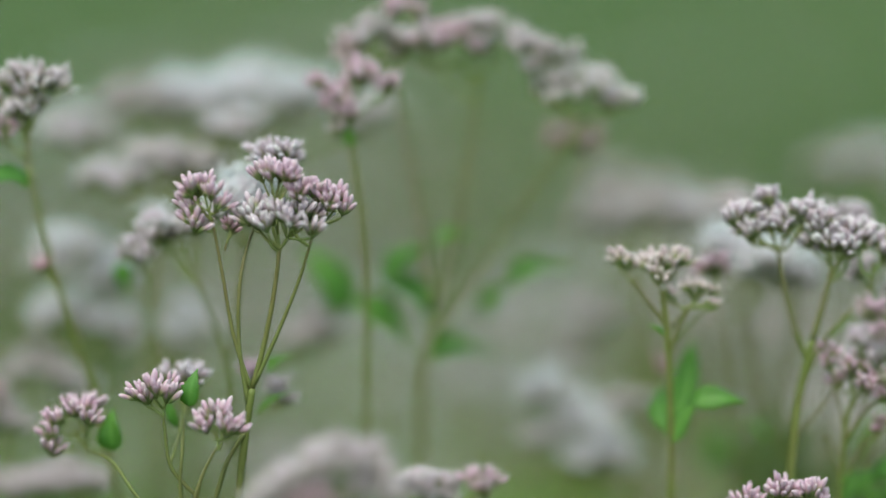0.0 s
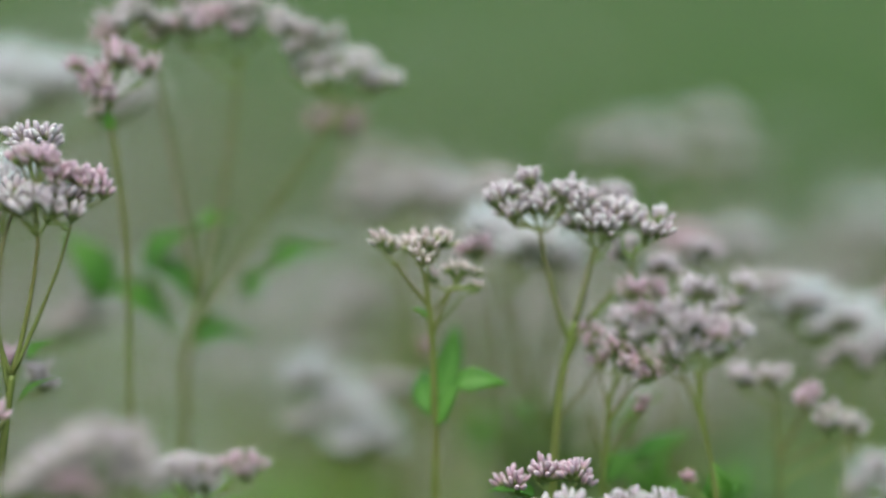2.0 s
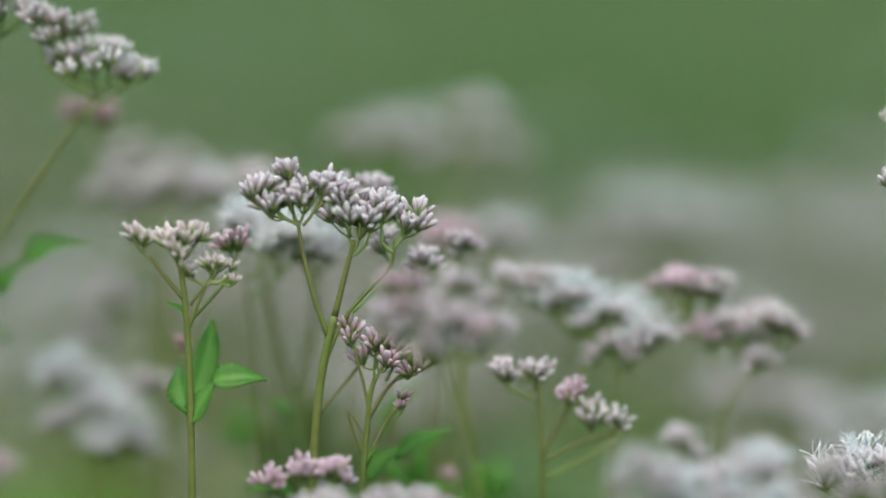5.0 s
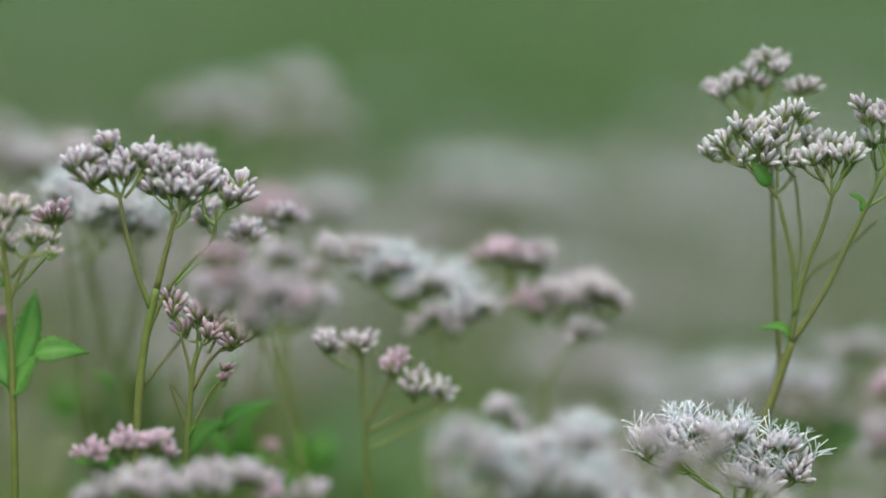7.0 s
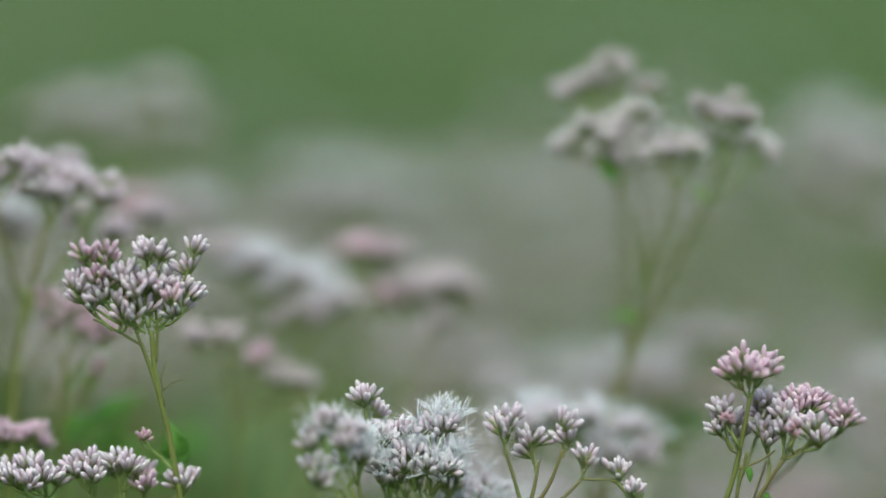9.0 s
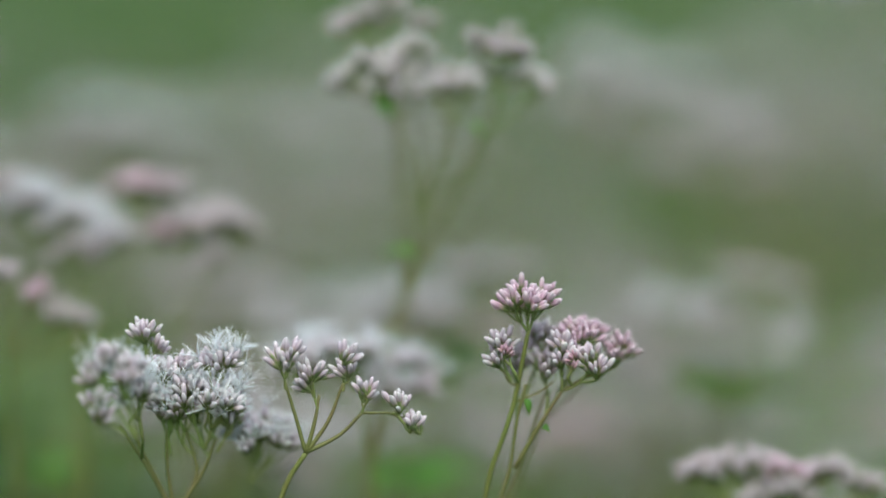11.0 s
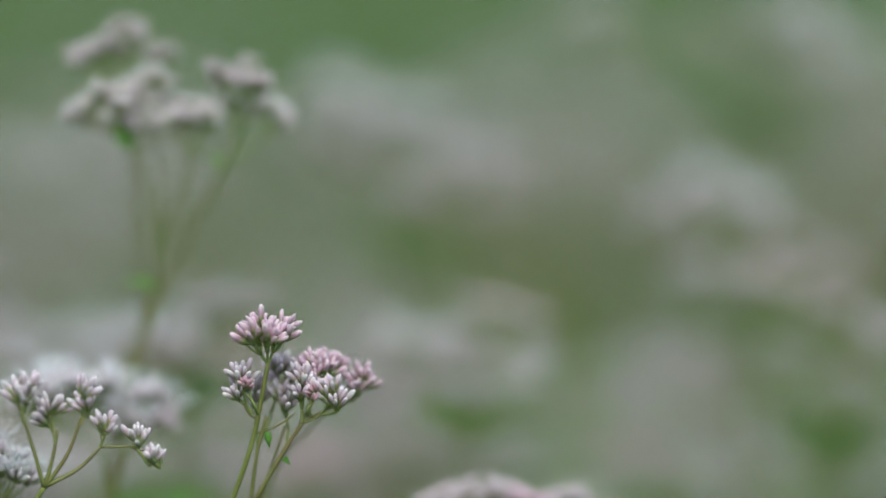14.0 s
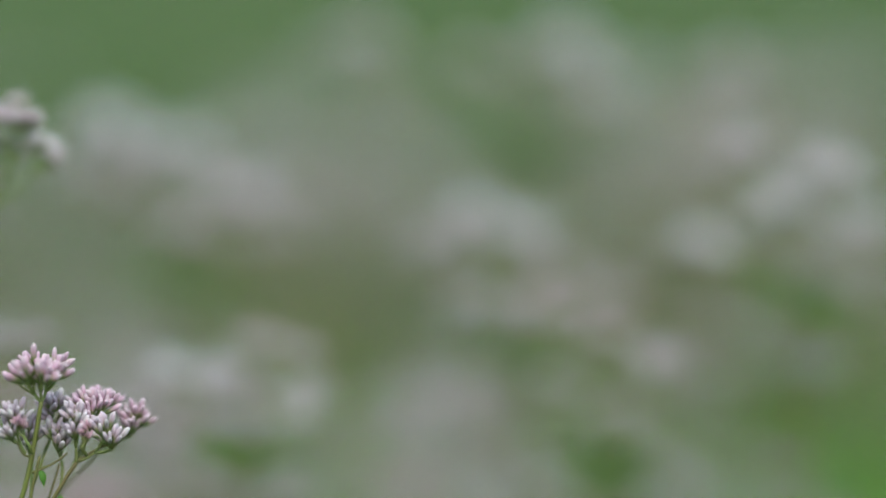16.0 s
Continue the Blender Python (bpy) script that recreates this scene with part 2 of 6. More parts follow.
def placed(arr, p, d, size, spin):
    a, b, d = frame_of(d, spin)
    v = arr[0]
    return p + size * (v[:, :1] * a + v[:, 1:2] * b + v[:, 2:3] * d)


# ---- plants ----
PATHS = {}  # points along the stems and branches of each plant


def plant(name, label, x, y, category="wildflower", group="boneset plants"):
    e = new(name)
    e.location = (x, y, 0)
    e.empty_display_size = 0.02
    tagged(e, label, category, group)
    e["budget"], e["florets"] = 280, 150
    return e


def here(p, q):
    return np.asarray(q, float) - np.array([p.location.x, p.location.y, 0])


def stem(p, *pts, r=0.0016, thin=0.6, name="stem"):
    s = Shape()
    line = spline([here(p, q) for q in pts])
    tube(s, line, r, r * thin, 8)
    PATHS.setdefault(p.name, []).extend(a + (b - a) * k / 12 for a, b in zip(line, line[1:]) for k in range(12))
    return part(name, s.mesh(name, [STEM if name == "stem" else STALK]), p)


def branch(p, *pts, r=0.0010, thin=0.6):
    return stem(p, *pts, r=r, thin=thin, name="branch")


def head(p, x, y, z, w, h, kind="p", root=None, seed=1, fine=True, dense=1.0, flat=0.8, size=0.0049):
    """A flat-topped flower head w wide and h high round (x, y, z): stalks fan out from the root to small bunches of buds."""
    rng = random.Random(seed)
    c = here(p, (x, y, z))
    bloom = {"q": 0.12, "o": 0.42 if fine else 0.33, "b": 0.48}.get(kind, 0.0)
    kind = "o" if kind == "b" else kind
    if kind == "o":
        c = c - np.array([0, 0, 0.45 * size])
    rt = here(p, root) if root else c + np.array([0, 0, -0.5 * h - 0.32 * w])
    inset = 0.0017 if fine else 0.0012
    rx, ry = max(w / 2 - inset, 0.001), max(w / 2 * flat - inset, 0.001)
    room = 2.8e-5 * (size / 0.0049) ** 2 if fine else 1.6e-5
    count = max(2, round(dense * (math.pi * rx * ry / room + 2.0)))
    drop = max(h - 1.35 * size, 0.15 * h)
    stalks = Shape()
    golden, turn = 2.39996, rng.uniform(0, 6.28)
    buds, florets = [], []
    # side stalks first: the bunches share a few of them
    bunches = []
    for i in range(count):
        rho = math.sqrt((i + 0.5) / count)
        w_ = turn + golden * i + rng.uniform(-0.25, 0.25)
        px_, py_ = rho * math.cos(w_), rho * math.sin(w_)
        top = c + np.array([rx * px_, ry * py_, 0.5 * h - 0.25 * size - drop * rho ** 1.7 + rng.uniform(-0.0022, 0.0018)])
        d = unit(np.array([0.7 * px_, 0.7 * py_, 1.0]) + np.array([rng.uniform(-0.2, 0.2) for _ in range(3)]))
        bunches.append((w_, d, top - d * (size * 1.1)))
    # a short stalk down to the nearest stem or branch, rising steeply
    near = any(float(np.sum((q - rt) ** 2)) < 2.5e-6 for q in PATHS.get(p.name, []))
    below = [] if near else [q for q in PATHS.get(p.name, []) if 0.001 + 0.5 * math.hypot(q[0] - rt[0], q[1] - rt[1]) < rt[2] - q[2] < 0.011]
    if below:
        foot = min(below, key=lambda q: float(np.sum((q - rt) ** 2)))
        tube(stalks, spline([foot, foot * 0.5 + rt * 0.5 + np.array([0, 0, -0.0004]), rt], 3), 0.00046, 0.00042, 5)
    forks = max(1, min(7, round(count / 3.5)))
    seeds = [bunches[(k * count) // forks][2] for k in range(forks)]
    owner = [min(range(forks), key=lambda k: float(np.sum((q[2] - seeds[k]) ** 2))) for q in bunches]
    nodes_ = {}
    for k in set(owner):
        mean = sum(q[2] for q, o in zip(bunches, owner) if o == k) / owner.count(k)
        node = rt + (mean - rt) * 0.5 + np.array([0, 0, -0.02 * np.linalg.norm(mean - rt)])
        tube(stalks, spline([rt, rt * 0.5 + node * 0.5 + np.array([0, 0, -0.0002]), node], 3), 0.00046, 0.00036, 5)
        nodes_[k] = node
    for (w_, d, base), o in zip(bunches, owner):
        node = nodes_[o]
        tube(stalks, spline([node, node * 0.45 + base * 0.55 - np.array([0, 0, 0.0003]), base], 3), 0.00034, 0.00026, 4)
        out_ = unit(np.array([math.cos(w_), math.sin(w_), 0.5]))
        side_ = np.array([-math.sin(w_), math.cos(w_), 0]) * 0.0005
        stalks.add([base - side_, base + side_, base + out_ * 0.0016 + side_ * 0.8, base + out_ * 0.0029, base + out_ * 0.0016 - side_ * 0.8],
                   [(0, 1, 2, 4), (4, 2, 3)])
        n = rng.choice((5, 6, 7, 7, 8, 9))
        for j in range(n):
            if j == 0:
                e = d
            else:
                a, b, _ = frame_of(d)
                q = golden * j + w_ + rng.uniform(-0.25, 0.25)
                sp = 0.95 * math.sqrt(j / n) + rng.uniform(-0.1, 0.14)
                e = unit(d + sp * (a * math.cos(q) + b * math.sin(q)))
            e = unit(e + np.array([0, 0, 0.12]))
            ln = size * rng.uniform(0.82, 1.12)
            foot = base + e * size * rng.uniform(0.12, 0.42)
            tube(stalks, [base, foot], 0.0002, 0.00022, 3)
            buds.append((foot, e, ln, rng.uniform(0, 6.28)))
            if bloom and rng.random() < bloom:
                florets.append((foot + e * ln * 0.93, unit(e + np.array([0, 0, 0.3])), size * rng.uniform(0.65, 1.1), rng.uniform(0, 6.28)))
    if fine:
        heads = part("flower_head", stalks.mesh("flower_head", [PEDICEL]), p)
        rest = Shape()
        for k, (f, e, ln, spin) in enumerate(buds):
            if p["budget"] > 0:
                p["budget"] -= 1
                b = new("bud", BUD_MESH[kind, rng.randrange(4)])
                b.parent = heads
                a1, b1, d1 = frame_of(e, spin)
                fat = ln * rng.uniform(0.9, 1.12)
                b.matrix_local = Matrix(((a1[0] * fat, b1[0] * fat, d1[0] * ln, f[0]), (a1[1] * fat, b1[1] * fat, d1[1] * ln, f[1]),
                                         (a1[2] * fat, b1[2] * fat, d1[2] * ln, f[2]), (0, 0, 0, 1)))
            else:
                arr = BUDS[k % 4]
                rest.add(placed(arr, f, e, ln, spin), arr[1], arr[2])
        if rest.count:
            tagged(part("bud_mass", rest.mesh("bud_mass", [BUD[kind]]), heads), kind="stuff")
        if florets:
            fl = Shape()
            for k, (f, e, ln, spin) in enumerate(florets):
                if p["florets"] > 0:
                    p["florets"] -= 1
                    b = new("floret", FLORET_MESH[k % 3])
                    b.parent = heads
                    a1, b1, d1 = frame_of(e, spin)
                    b.matrix_local = Matrix([[a1[i] * ln, b1[i] * ln, d1[i] * ln, f[i]] for i in range(3)] + [[0, 0, 0, 1]])
                else:
                    arr = FLORETS[k % 3]
                    fl.add(placed(arr, f, e, ln, spin), arr[1], 0.0)
            if fl.count:
                tagged(part("floret_threads", fl.mesh("floret_threads", [FILAMENT]), heads), kind="stuff")
        return heads
    for k, (f, e, ln, spin) in enumerate(buds):
        arr = BUDS_FAR[k % 2]
        stalks.add(placed(arr, f, e, ln * 1.05, spin), arr[1], arr[2], 1)
    for k, (f, e, ln, spin) in enumerate(florets):
        stalks.add(placed(FLORETS_FAR[0], f, e, ln, spin), FLORETS_FAR[0][1], 0.0, 2)
    return part("flower_head", stalks.mesh("flower_head", [PEDICEL, BUD[kind], FILAMENT]), p)


def leaf_shape(shape, base, tip, width, face=(0, -0.4, 1), sag=0.12, teeth=10):
    """A toothed, folded leaf from base to tip, its upper side towards face."""
    base, tip = np.asarray(base, float), np.asarray(tip, float)
    axis = tip - base
    ln = np.linalg.norm(axis)
    d = axis / ln
    side = unit(np.cross(d, np.asarray(face, float)))
    up = unit(np.cross(side, d))
    rows = teeth * 2
    verts, al, faces = [], [], []
    for i in range(rows + 1):
        t = i / rows
        half = width * 0.5 * (math.sin(math.pi * min(1, t * 1.02) ** 0.72) ** 0.9 if 0 < t < 1 else 0.04)
        jag = 1.0 + (0.2 if i % 2 else -0.1)
        mid = base + d * ln * t + up * ln * sag * (4 * t * (1 - t) - 0.9 * t * t)
        for k, u in enumerate((-1.0, -0.5, 0.0, 0.5, 1.0)):
            wv = 0.06 * width * math.sin(9 * t + 2 * u)
            verts.append(mid + side * half * u * (jag if abs(u) == 1 else 1) - d * abs(u) * half * 0.25 + up * (abs(u) * half * 0.35 + wv * abs(u)))
            al.append(0.8 if k == 2 else (0.25 if i % 4 == 0 else 0.0))
    for i in range(rows):
        for k in range(4):
            a = i * 5 + k
            faces.append((a, a + 1, a + 6, a + 5))
    shape.add(verts, faces, al)


def leaf(p, base, tip, width, face=(0, -0.4, 1), sag=0.12, low=False):
    s = Shape()
    leaf_shape(s, here(p, base), here(p, tip), width, face, sag)
    # low leaves get the olive that has undergrowth shade in its colour
    ob = part("leaf", s.mesh("leaf", [SHADED_LEAF if low else LEAF], "vein"), p)
    t = ob.modifiers.new("thickness", "SOLIDIFY")
    t.thickness = 0.0003
    return ob


# ---- ground ----
def ground():
    s = Shape()
    n = 60
    xs = np.sign(np.linspace(-1, 1, n)) * np.abs(np.linspace(-1, 1, n)) ** 3 * 400
    rng = random.Random(3)
    verts = [(x, y, -0.02 + (rng.uniform(-0.015, 0.015) if abs(x) < 8 and abs(y) < 8 else 0)) for y in xs for x in xs]
    faces = [(j * n + i, j * n + i + 1, (j + 1) * n + i + 1, (j + 1) * n + i) for j in range(n - 1) for i in range(n - 1)]
    s.add(verts, faces)
    return tagged(new("ground", s.mesh("ground", [EARTH])), "green meadow ground under the flowering plants", "ground", kind="structure")


def meadow_grass():
    """Blades and low leaves between and behind the plants."""
    rng = random.Random(11)
    s = Shape()
    for i in range(34000):
        az = radians(rng.uniform(-34, 34)) if i < 11000 else rng.uniform(-math.pi, math.pi)
        r = 0.9 + 7.5 * rng.random() ** 1.3 if i < 11000 else 0.35 + 7.5 * rng.random() ** 0.8
        x, y = r * math.sin(az), r * math.cos(az)
        tall = rng.uniform(0.18, 0.42) if 0.8 < r < 3.2 else rng.uniform(0.10, 0.26)
        lean = np.array([rng.uniform(-0.5, 0.5), rng.uniform(-0.5, 0.5), 1.0])
        w = rng.uniform(0.004, 0.010) * (1 + r * 0.25)
        q = rng.uniform(0, 6.28)
        side = np.array([math.cos(q), math.sin(q), 0]) * w
        b = np.array([x, y, -0.03])
        m, t = b + lean * tall * 0.55, b + lean * tall + np.array([lean[0], lean[1], -0.3]) * tall * 0.3
        s.add([b - side, b + side, m + side * 0.8, m - side * 0.8, t], [(0, 1, 2, 3), (3, 2, 4)])
    return tagged(new("meadow_grass", s.mesh("meadow_grass", [GRASS], "vein")), "long green meadow grass between the plants", "grass", kind="stuff")


ground()
meadow_grass()

# ---- the plants, one by one ----
p = plant("boneset_plant", "pink-budded boneset, five rounded heads above a forked stem", -0.2264, 0.8160)
stem(p, (-0.2264, 0.8160, -0.02), (-0.2263, 0.8061, 0.8913), (-0.2247, 0.8066, 0.9037), (-0.2236, 0.8069, 0.9105), r=0.00112, thin=0.8)
branch(p, (-0.2238, 0.8068, 0.9098), (-0.2276, 0.8057, 0.9228), (-0.2303, 0.8049, 0.9392), (-0.2325, 0.8043, 0.9521), r=0.00059)
branch(p, (-0.2236, 0.8069, 0.9105), (-0.2204, 0.8076, 0.9227), (-0.2174, 0.8084, 0.9404), (-0.2170, 0.8086, 0.9445), r=0.00073)
branch(p, (-0.2229, 0.8069, 0.9119), (-0.2175, 0.8084, 0.9241), (-0.2122, 0.8098, 0.9376), (-0.2093, 0.8106, 0.9473), r=0.00059)
branch(p, (-0.2246, 0.8066, 0.9064), (-0.2266, 0.8060, 0.9228), (-0.2258, 0.8062, 0.9392), (-0.2243, 0.8167, 0.9515), r=0.00059)
branch(p, (-0.2296, 0.8051, 0.9440), (-0.2290, 0.8053, 0.9463), (-0.2283, 0.8055, 0.9480), r=0.00033)
head(p, -0.2351, 0.8036, 0.9580, 0.0182, 0.0105, "p", (-0.2324, 0.8043, 0.9514), 1)
head(p, -0.2174, 0.8084, 0.9637, 0.0193, 0.0105, "p", (-0.2186, 0.8081, 0.9499), 2)
head(p, -0.2153, 0.8090, 0.9523, 0.0255, 0.0105, "w", (-0.2170, 0.8086, 0.9442), 3)
head(p, -0.2049, 0.8117, 0.9566, 0.0147, 0.0105, "p", (-0.2093, 0.8106, 0.9471), 4)
head(p, -0.2279, 0.8056, 0.9503, 0.0080, 0.0045, "d", (-0.2292, 0.8052, 0.9460), 5, size=0.0032)
head(p, -0.2322, 0.8338, 0.9557, 0.0208, 0.0115, "o", None, 6, fine=False, dense=1.27)
head(p, -0.2215, 0.8267, 0.9653, 0.0183, 0.0080, "w", (-0.2219, 0.8265, 0.9518), 7, dense=1.1)
head(p, -0.2108, 0.8102, 0.9604, 0.0155, 0.0099, "p", (-0.2134, 0.8095, 0.9478), 8)
head(p, -0.2225, 0.8071, 0.9547, 0.0123, 0.0081, "w", (-0.2193, 0.8079, 0.9459), 9)
head(p, -0.2367, 0.8031, 0.9531, 0.0108, 0.0057, "p", (-0.2324, 0.8043, 0.9487), 10)
head(p, -0.2234, 0.8362, 0.9056, 0.0112, 0.0058, "f", (-0.2301, 0.8344, 0.8987), 11, fine=False, dense=0.85)
head(p, -0.2313, 0.8341, 0.9112, 0.0055, 0.0039, "p", (-0.2314, 0.8340, 0.9016), 12, fine=False, dense=0.85)
leaf(p, (-0.2263, 0.8315, 0.9106), (-0.2203, 0.8332, 0.9155), 0.0039)
leaf(p, (-0.2266, 0.8237, 0.9014), (-0.2186, 0.8259, 0.9075), 0.0017)

p = plant("boneset_plant", "low pink-white boneset with side heads and green leaves", -0.2379, 0.8113)
stem(p, (-0.2379, 0.8113, -0.02), (-0.2364, 0.8018, 0.8846), (-0.2357, 0.8020, 0.8876), r=0.00087)
branch(p, (-0.2364, 0.8018, 0.8846), (-0.2422, 0.8001, 0.8919), (-0.2434, 0.7997, 0.9001), (-0.2439, 0.7996, 0.9050), r=0.00059)
branch(p, (-0.2364, 0.8019, 0.8723), (-0.2351, 0.7945, 0.8843), (-0.2322, 0.7954, 0.8931), (-0.2292, 0.7962, 0.8985), r=0.00059)
branch(p, (-0.2364, 0.8020, 0.8619), (-0.2385, 0.8012, 0.8739), (-0.2500, 0.7977, 0.8849), (-0.2576, 0.8020, 0.8925), (-0.2655, 0.8080, 0.8937), r=0.00059)
branch(p, (-0.2364, 0.8019, 0.8727), (-0.2400, 0.8008, 0.8847), (-0.2396, 0.8009, 0.8960), (-0.2418, 0.8118, 0.9050), r=0.00059)
branch(p, (-0.2364, 0.8019, 0.8725), (-0.2319, 0.8031, 0.8845), (-0.2292, 0.8039, 0.8930), (-0.2253, 0.8051, 0.8998), r=0.00079)
head(p, -0.2455, 0.7991, 0.9111, 0.0183, 0.0077, "p", (-0.2435, 0.7997, 0.9043), 13)
head(p, -0.2295, 0.7962, 0.9055, 0.0172, 0.0089, "p", (-0.2292, 0.7962, 0.8971), 14)
head(p, -0.2676, 0.8077, 0.9038, 0.0205, 0.0083, "p", (-0.2658, 0.8083, 0.8937), 15)
head(p, -0.2432, 0.8169, 0.9122, 0.0166, 0.0058, "w", (-0.2433, 0.8169, 0.9020), 16)
head(p, -0.2741, 0.8055, 0.8974, 0.0063, 0.0063, "p", (-0.2684, 0.8074, 0.8938), 17)
leaf(p, (-0.2381, 0.8013, 0.9068), (-0.2361, 0.8019, 0.9157), 0.0046, face=(0, -1, 0.4))
leaf(p, (-0.2600, 0.8101, 0.8936), (-0.2598, 0.8101, 0.9040), 0.0058, face=(0, -1, 0.4))
leaf(p, (-0.2448, 0.8148, 0.8988), (-0.2474, 0.8141, 0.9072), 0.0022, face=(0, -1, 0.4))

p = plant("boneset_plant", "white boneset partly open beside a pink one", -0.2340, 0.8466)
stem(p, (-0.2340, 0.8466, -0.02), (-0.2351, 0.8367, 0.8896), (-0.2376, 0.8360, 0.9123), (-0.2448, 0.8338, 0.9323), r=0.00074)
branch(p, (-0.2376, 0.8360, 0.9109), (-0.2347, 0.8368, 0.9293), (-0.2333, 0.8371, 0.9433), r=0.00059)
branch(p, (-0.2351, 0.8367, 0.8893), (-0.2537, 0.8312, 0.9126), (-0.2555, 0.8306, 0.9267), (-0.2557, 0.8305, 0.9366), r=0.00059)
head(p, -0.2506, 0.8321, 0.9457, 0.0192, 0.0096, "w", (-0.2461, 0.8334, 0.9336), 18)
head(p, -0.2586, 0.8297, 0.9416, 0.0144, 0.0084, "w", (-0.2558, 0.8305, 0.9325), 19)
head(p, -0.2526, 0.8315, 0.9470, 0.0144, 0.0064, "q", (-0.2481, 0.8329, 0.9351), 20)
head(p, -0.2446, 0.8339, 0.9469, 0.0096, 0.0077, "w", None, 21)
leaf(p, (-0.2694, 0.8457, 0.9343), (-0.2661, 0.8468, 0.9271), 0.0057)

p = plant("boneset_plant", "tall pink boneset with one long bent stem", -0.2657, 0.8402)
stem(p, (-0.2657, 0.8402, -0.02), (-0.2699, 0.8289, 0.9041), (-0.2743, 0.8274, 0.9184), (-0.2805, 0.8253, 0.9410), (-0.2847, 0.8240, 0.9620), r=0.00105)
branch(p, (-0.2847, 0.8240, 0.9620), (-0.2846, 0.8240, 0.9689), (-0.2839, 0.8242, 0.9745), r=0.00059)
head(p, -0.2821, 0.8248, 0.9836, 0.0207, 0.0089, "f", (-0.2839, 0.8241, 0.9703), 22, fine=False, dense=0.85)
head(p, -0.2865, 0.8234, 0.9774, 0.0158, 0.0101, "f", (-0.2847, 0.8240, 0.9662), 23, fine=False, dense=0.85)
head(p, -0.2897, 0.8223, 0.9725, 0.0064, 0.0051, "p", (-0.2854, 0.8237, 0.9635), 24, fine=False, dense=0.85)
head(p, -0.2812, 0.8251, 0.9357, 0.0061, 0.0047, "d", (-0.2786, 0.8260, 0.9310), 25, fine=False, dense=0.85, size=0.0035)
leaf(p, (-0.2848, 0.8239, 0.9565), (-0.2958, 0.8201, 0.9594), 0.0084)

p = plant("boneset_plant", "pink boneset with a single compact head", -0.2047, 0.8581)
stem(p, (-0.2047, 0.8581, -0.02), (-0.2046, 0.8482, 0.8943), (-0.2057, 0.8479, 0.9455), (-0.2083, 0.8473, 0.9666), (-0.2089, 0.8471, 0.9715), r=0.00087)
head(p, -0.2136, 0.8460, 0.9806, 0.0128, 0.0077, "p", (-0.2093, 0.8470, 0.9701), 26)
head(p, -0.2068, 0.8476, 0.9831, 0.0144, 0.0077, "p", (-0.2089, 0.8471, 0.9715), 27)
head(p, -0.2109, 0.8466, 0.9771, 0.0144, 0.0064, "p", (-0.2089, 0.8471, 0.9694), 28)
head(p, -0.1998, 0.8493, 0.9808, 0.0080, 0.0051, "p", (-0.2076, 0.8475, 0.9729), 29)
head(p, -0.2112, 0.8466, 0.9736, 0.0080, 0.0046, "y", (-0.2091, 0.8471, 0.9680), 30)
leaf(p, (-0.2080, 0.8473, 0.9652), (-0.2096, 0.8470, 0.9715), 0.0028, face=(0, -1, 0.3))

p = plant("boneset_plant", "broad-topped boneset with many pink and white heads", -0.1956, 0.8767)
stem(p, (-0.1956, 0.8767, -0.02), (-0.1948, 0.8669, 0.8884), (-0.1948, 0.8669, 0.9000), (-0.1905, 0.8678, 0.9203), r=0.00112, thin=0.9)
branch(p, (-0.1905, 0.8678, 0.9203), (-0.1841, 0.8692, 0.9506), (-0.1799, 0.8701, 0.9834), r=0.00092)
branch(p, (-0.1912, 0.8677, 0.9145), (-0.1730, 0.8715, 0.9433), (-0.1547, 0.8749, 0.9698), r=0.00086)
branch(p, (-0.1912, 0.8677, 0.9203), (-0.1946, 0.8669, 0.9434), (-0.1987, 0.8660, 0.9678), (-0.2020, 0.8652, 0.9850), r=0.00079)
head(p, -0.2061, 0.8642, 0.9928, 0.0269, 0.0123, "f", (-0.2021, 0.8652, 0.9821), 31, dense=0.62)
head(p, -0.1889, 0.8682, 0.9920, 0.0287, 0.0116, "p", (-0.1807, 0.8699, 0.9792), 32, dense=0.62)
head(p, -0.1750, 0.8711, 0.9927, 0.0198, 0.0116, "f", (-0.1800, 0.8701, 0.9792), 33, dense=0.62)
head(p, -0.1624, 0.8735, 0.9868, 0.0198, 0.0090, "f", (-0.1547, 0.8749, 0.9705), 34, dense=0.62)
head(p, -0.1534, 0.8752, 0.9791, 0.0288, 0.0129, "c", (-0.1547, 0.8749, 0.9684), 35, dense=0.62)
head(p, -0.1993, 0.8659, 0.9984, 0.0161, 0.0077, "p", (-0.1986, 0.8660, 0.9863), 36, dense=0.62)
head(p, -0.1958, 0.8666, 0.9903, 0.0198, 0.0090, "f", (-0.1869, 0.8686, 0.9792), 37, dense=0.62)
head(p, -0.1819, 0.8697, 0.9948, 0.0197, 0.0077, "f", (-0.1799, 0.8701, 0.9820), 38, dense=0.62)
head(p, -0.1680, 0.8725, 0.9908, 0.0198, 0.0084, "f", (-0.1674, 0.8726, 0.9777), 39, dense=0.62)
head(p, -0.2117, 0.8629, 0.9896, 0.0144, 0.0084, "p", (-0.2021, 0.8652, 0.9793), 40, dense=0.62)
head(p, -0.1464, 0.8764, 0.9765, 0.0126, 0.0084, "f", (-0.1534, 0.8752, 0.9677), 41, dense=0.62)
head(p, -0.1611, 0.8738, 0.9812, 0.0162, 0.0084, "q", (-0.1562, 0.8747, 0.9691), 42, dense=0.62)
head(p, -0.1606, 0.9095, 0.9622, 0.0206, 0.0075, "d", (-0.1619, 0.9093, 0.9495), 43, dense=0.62)
leaf(p, (-0.1945, 0.8777, 0.9188), (-0.2086, 0.8744, 0.9306), 0.0101)
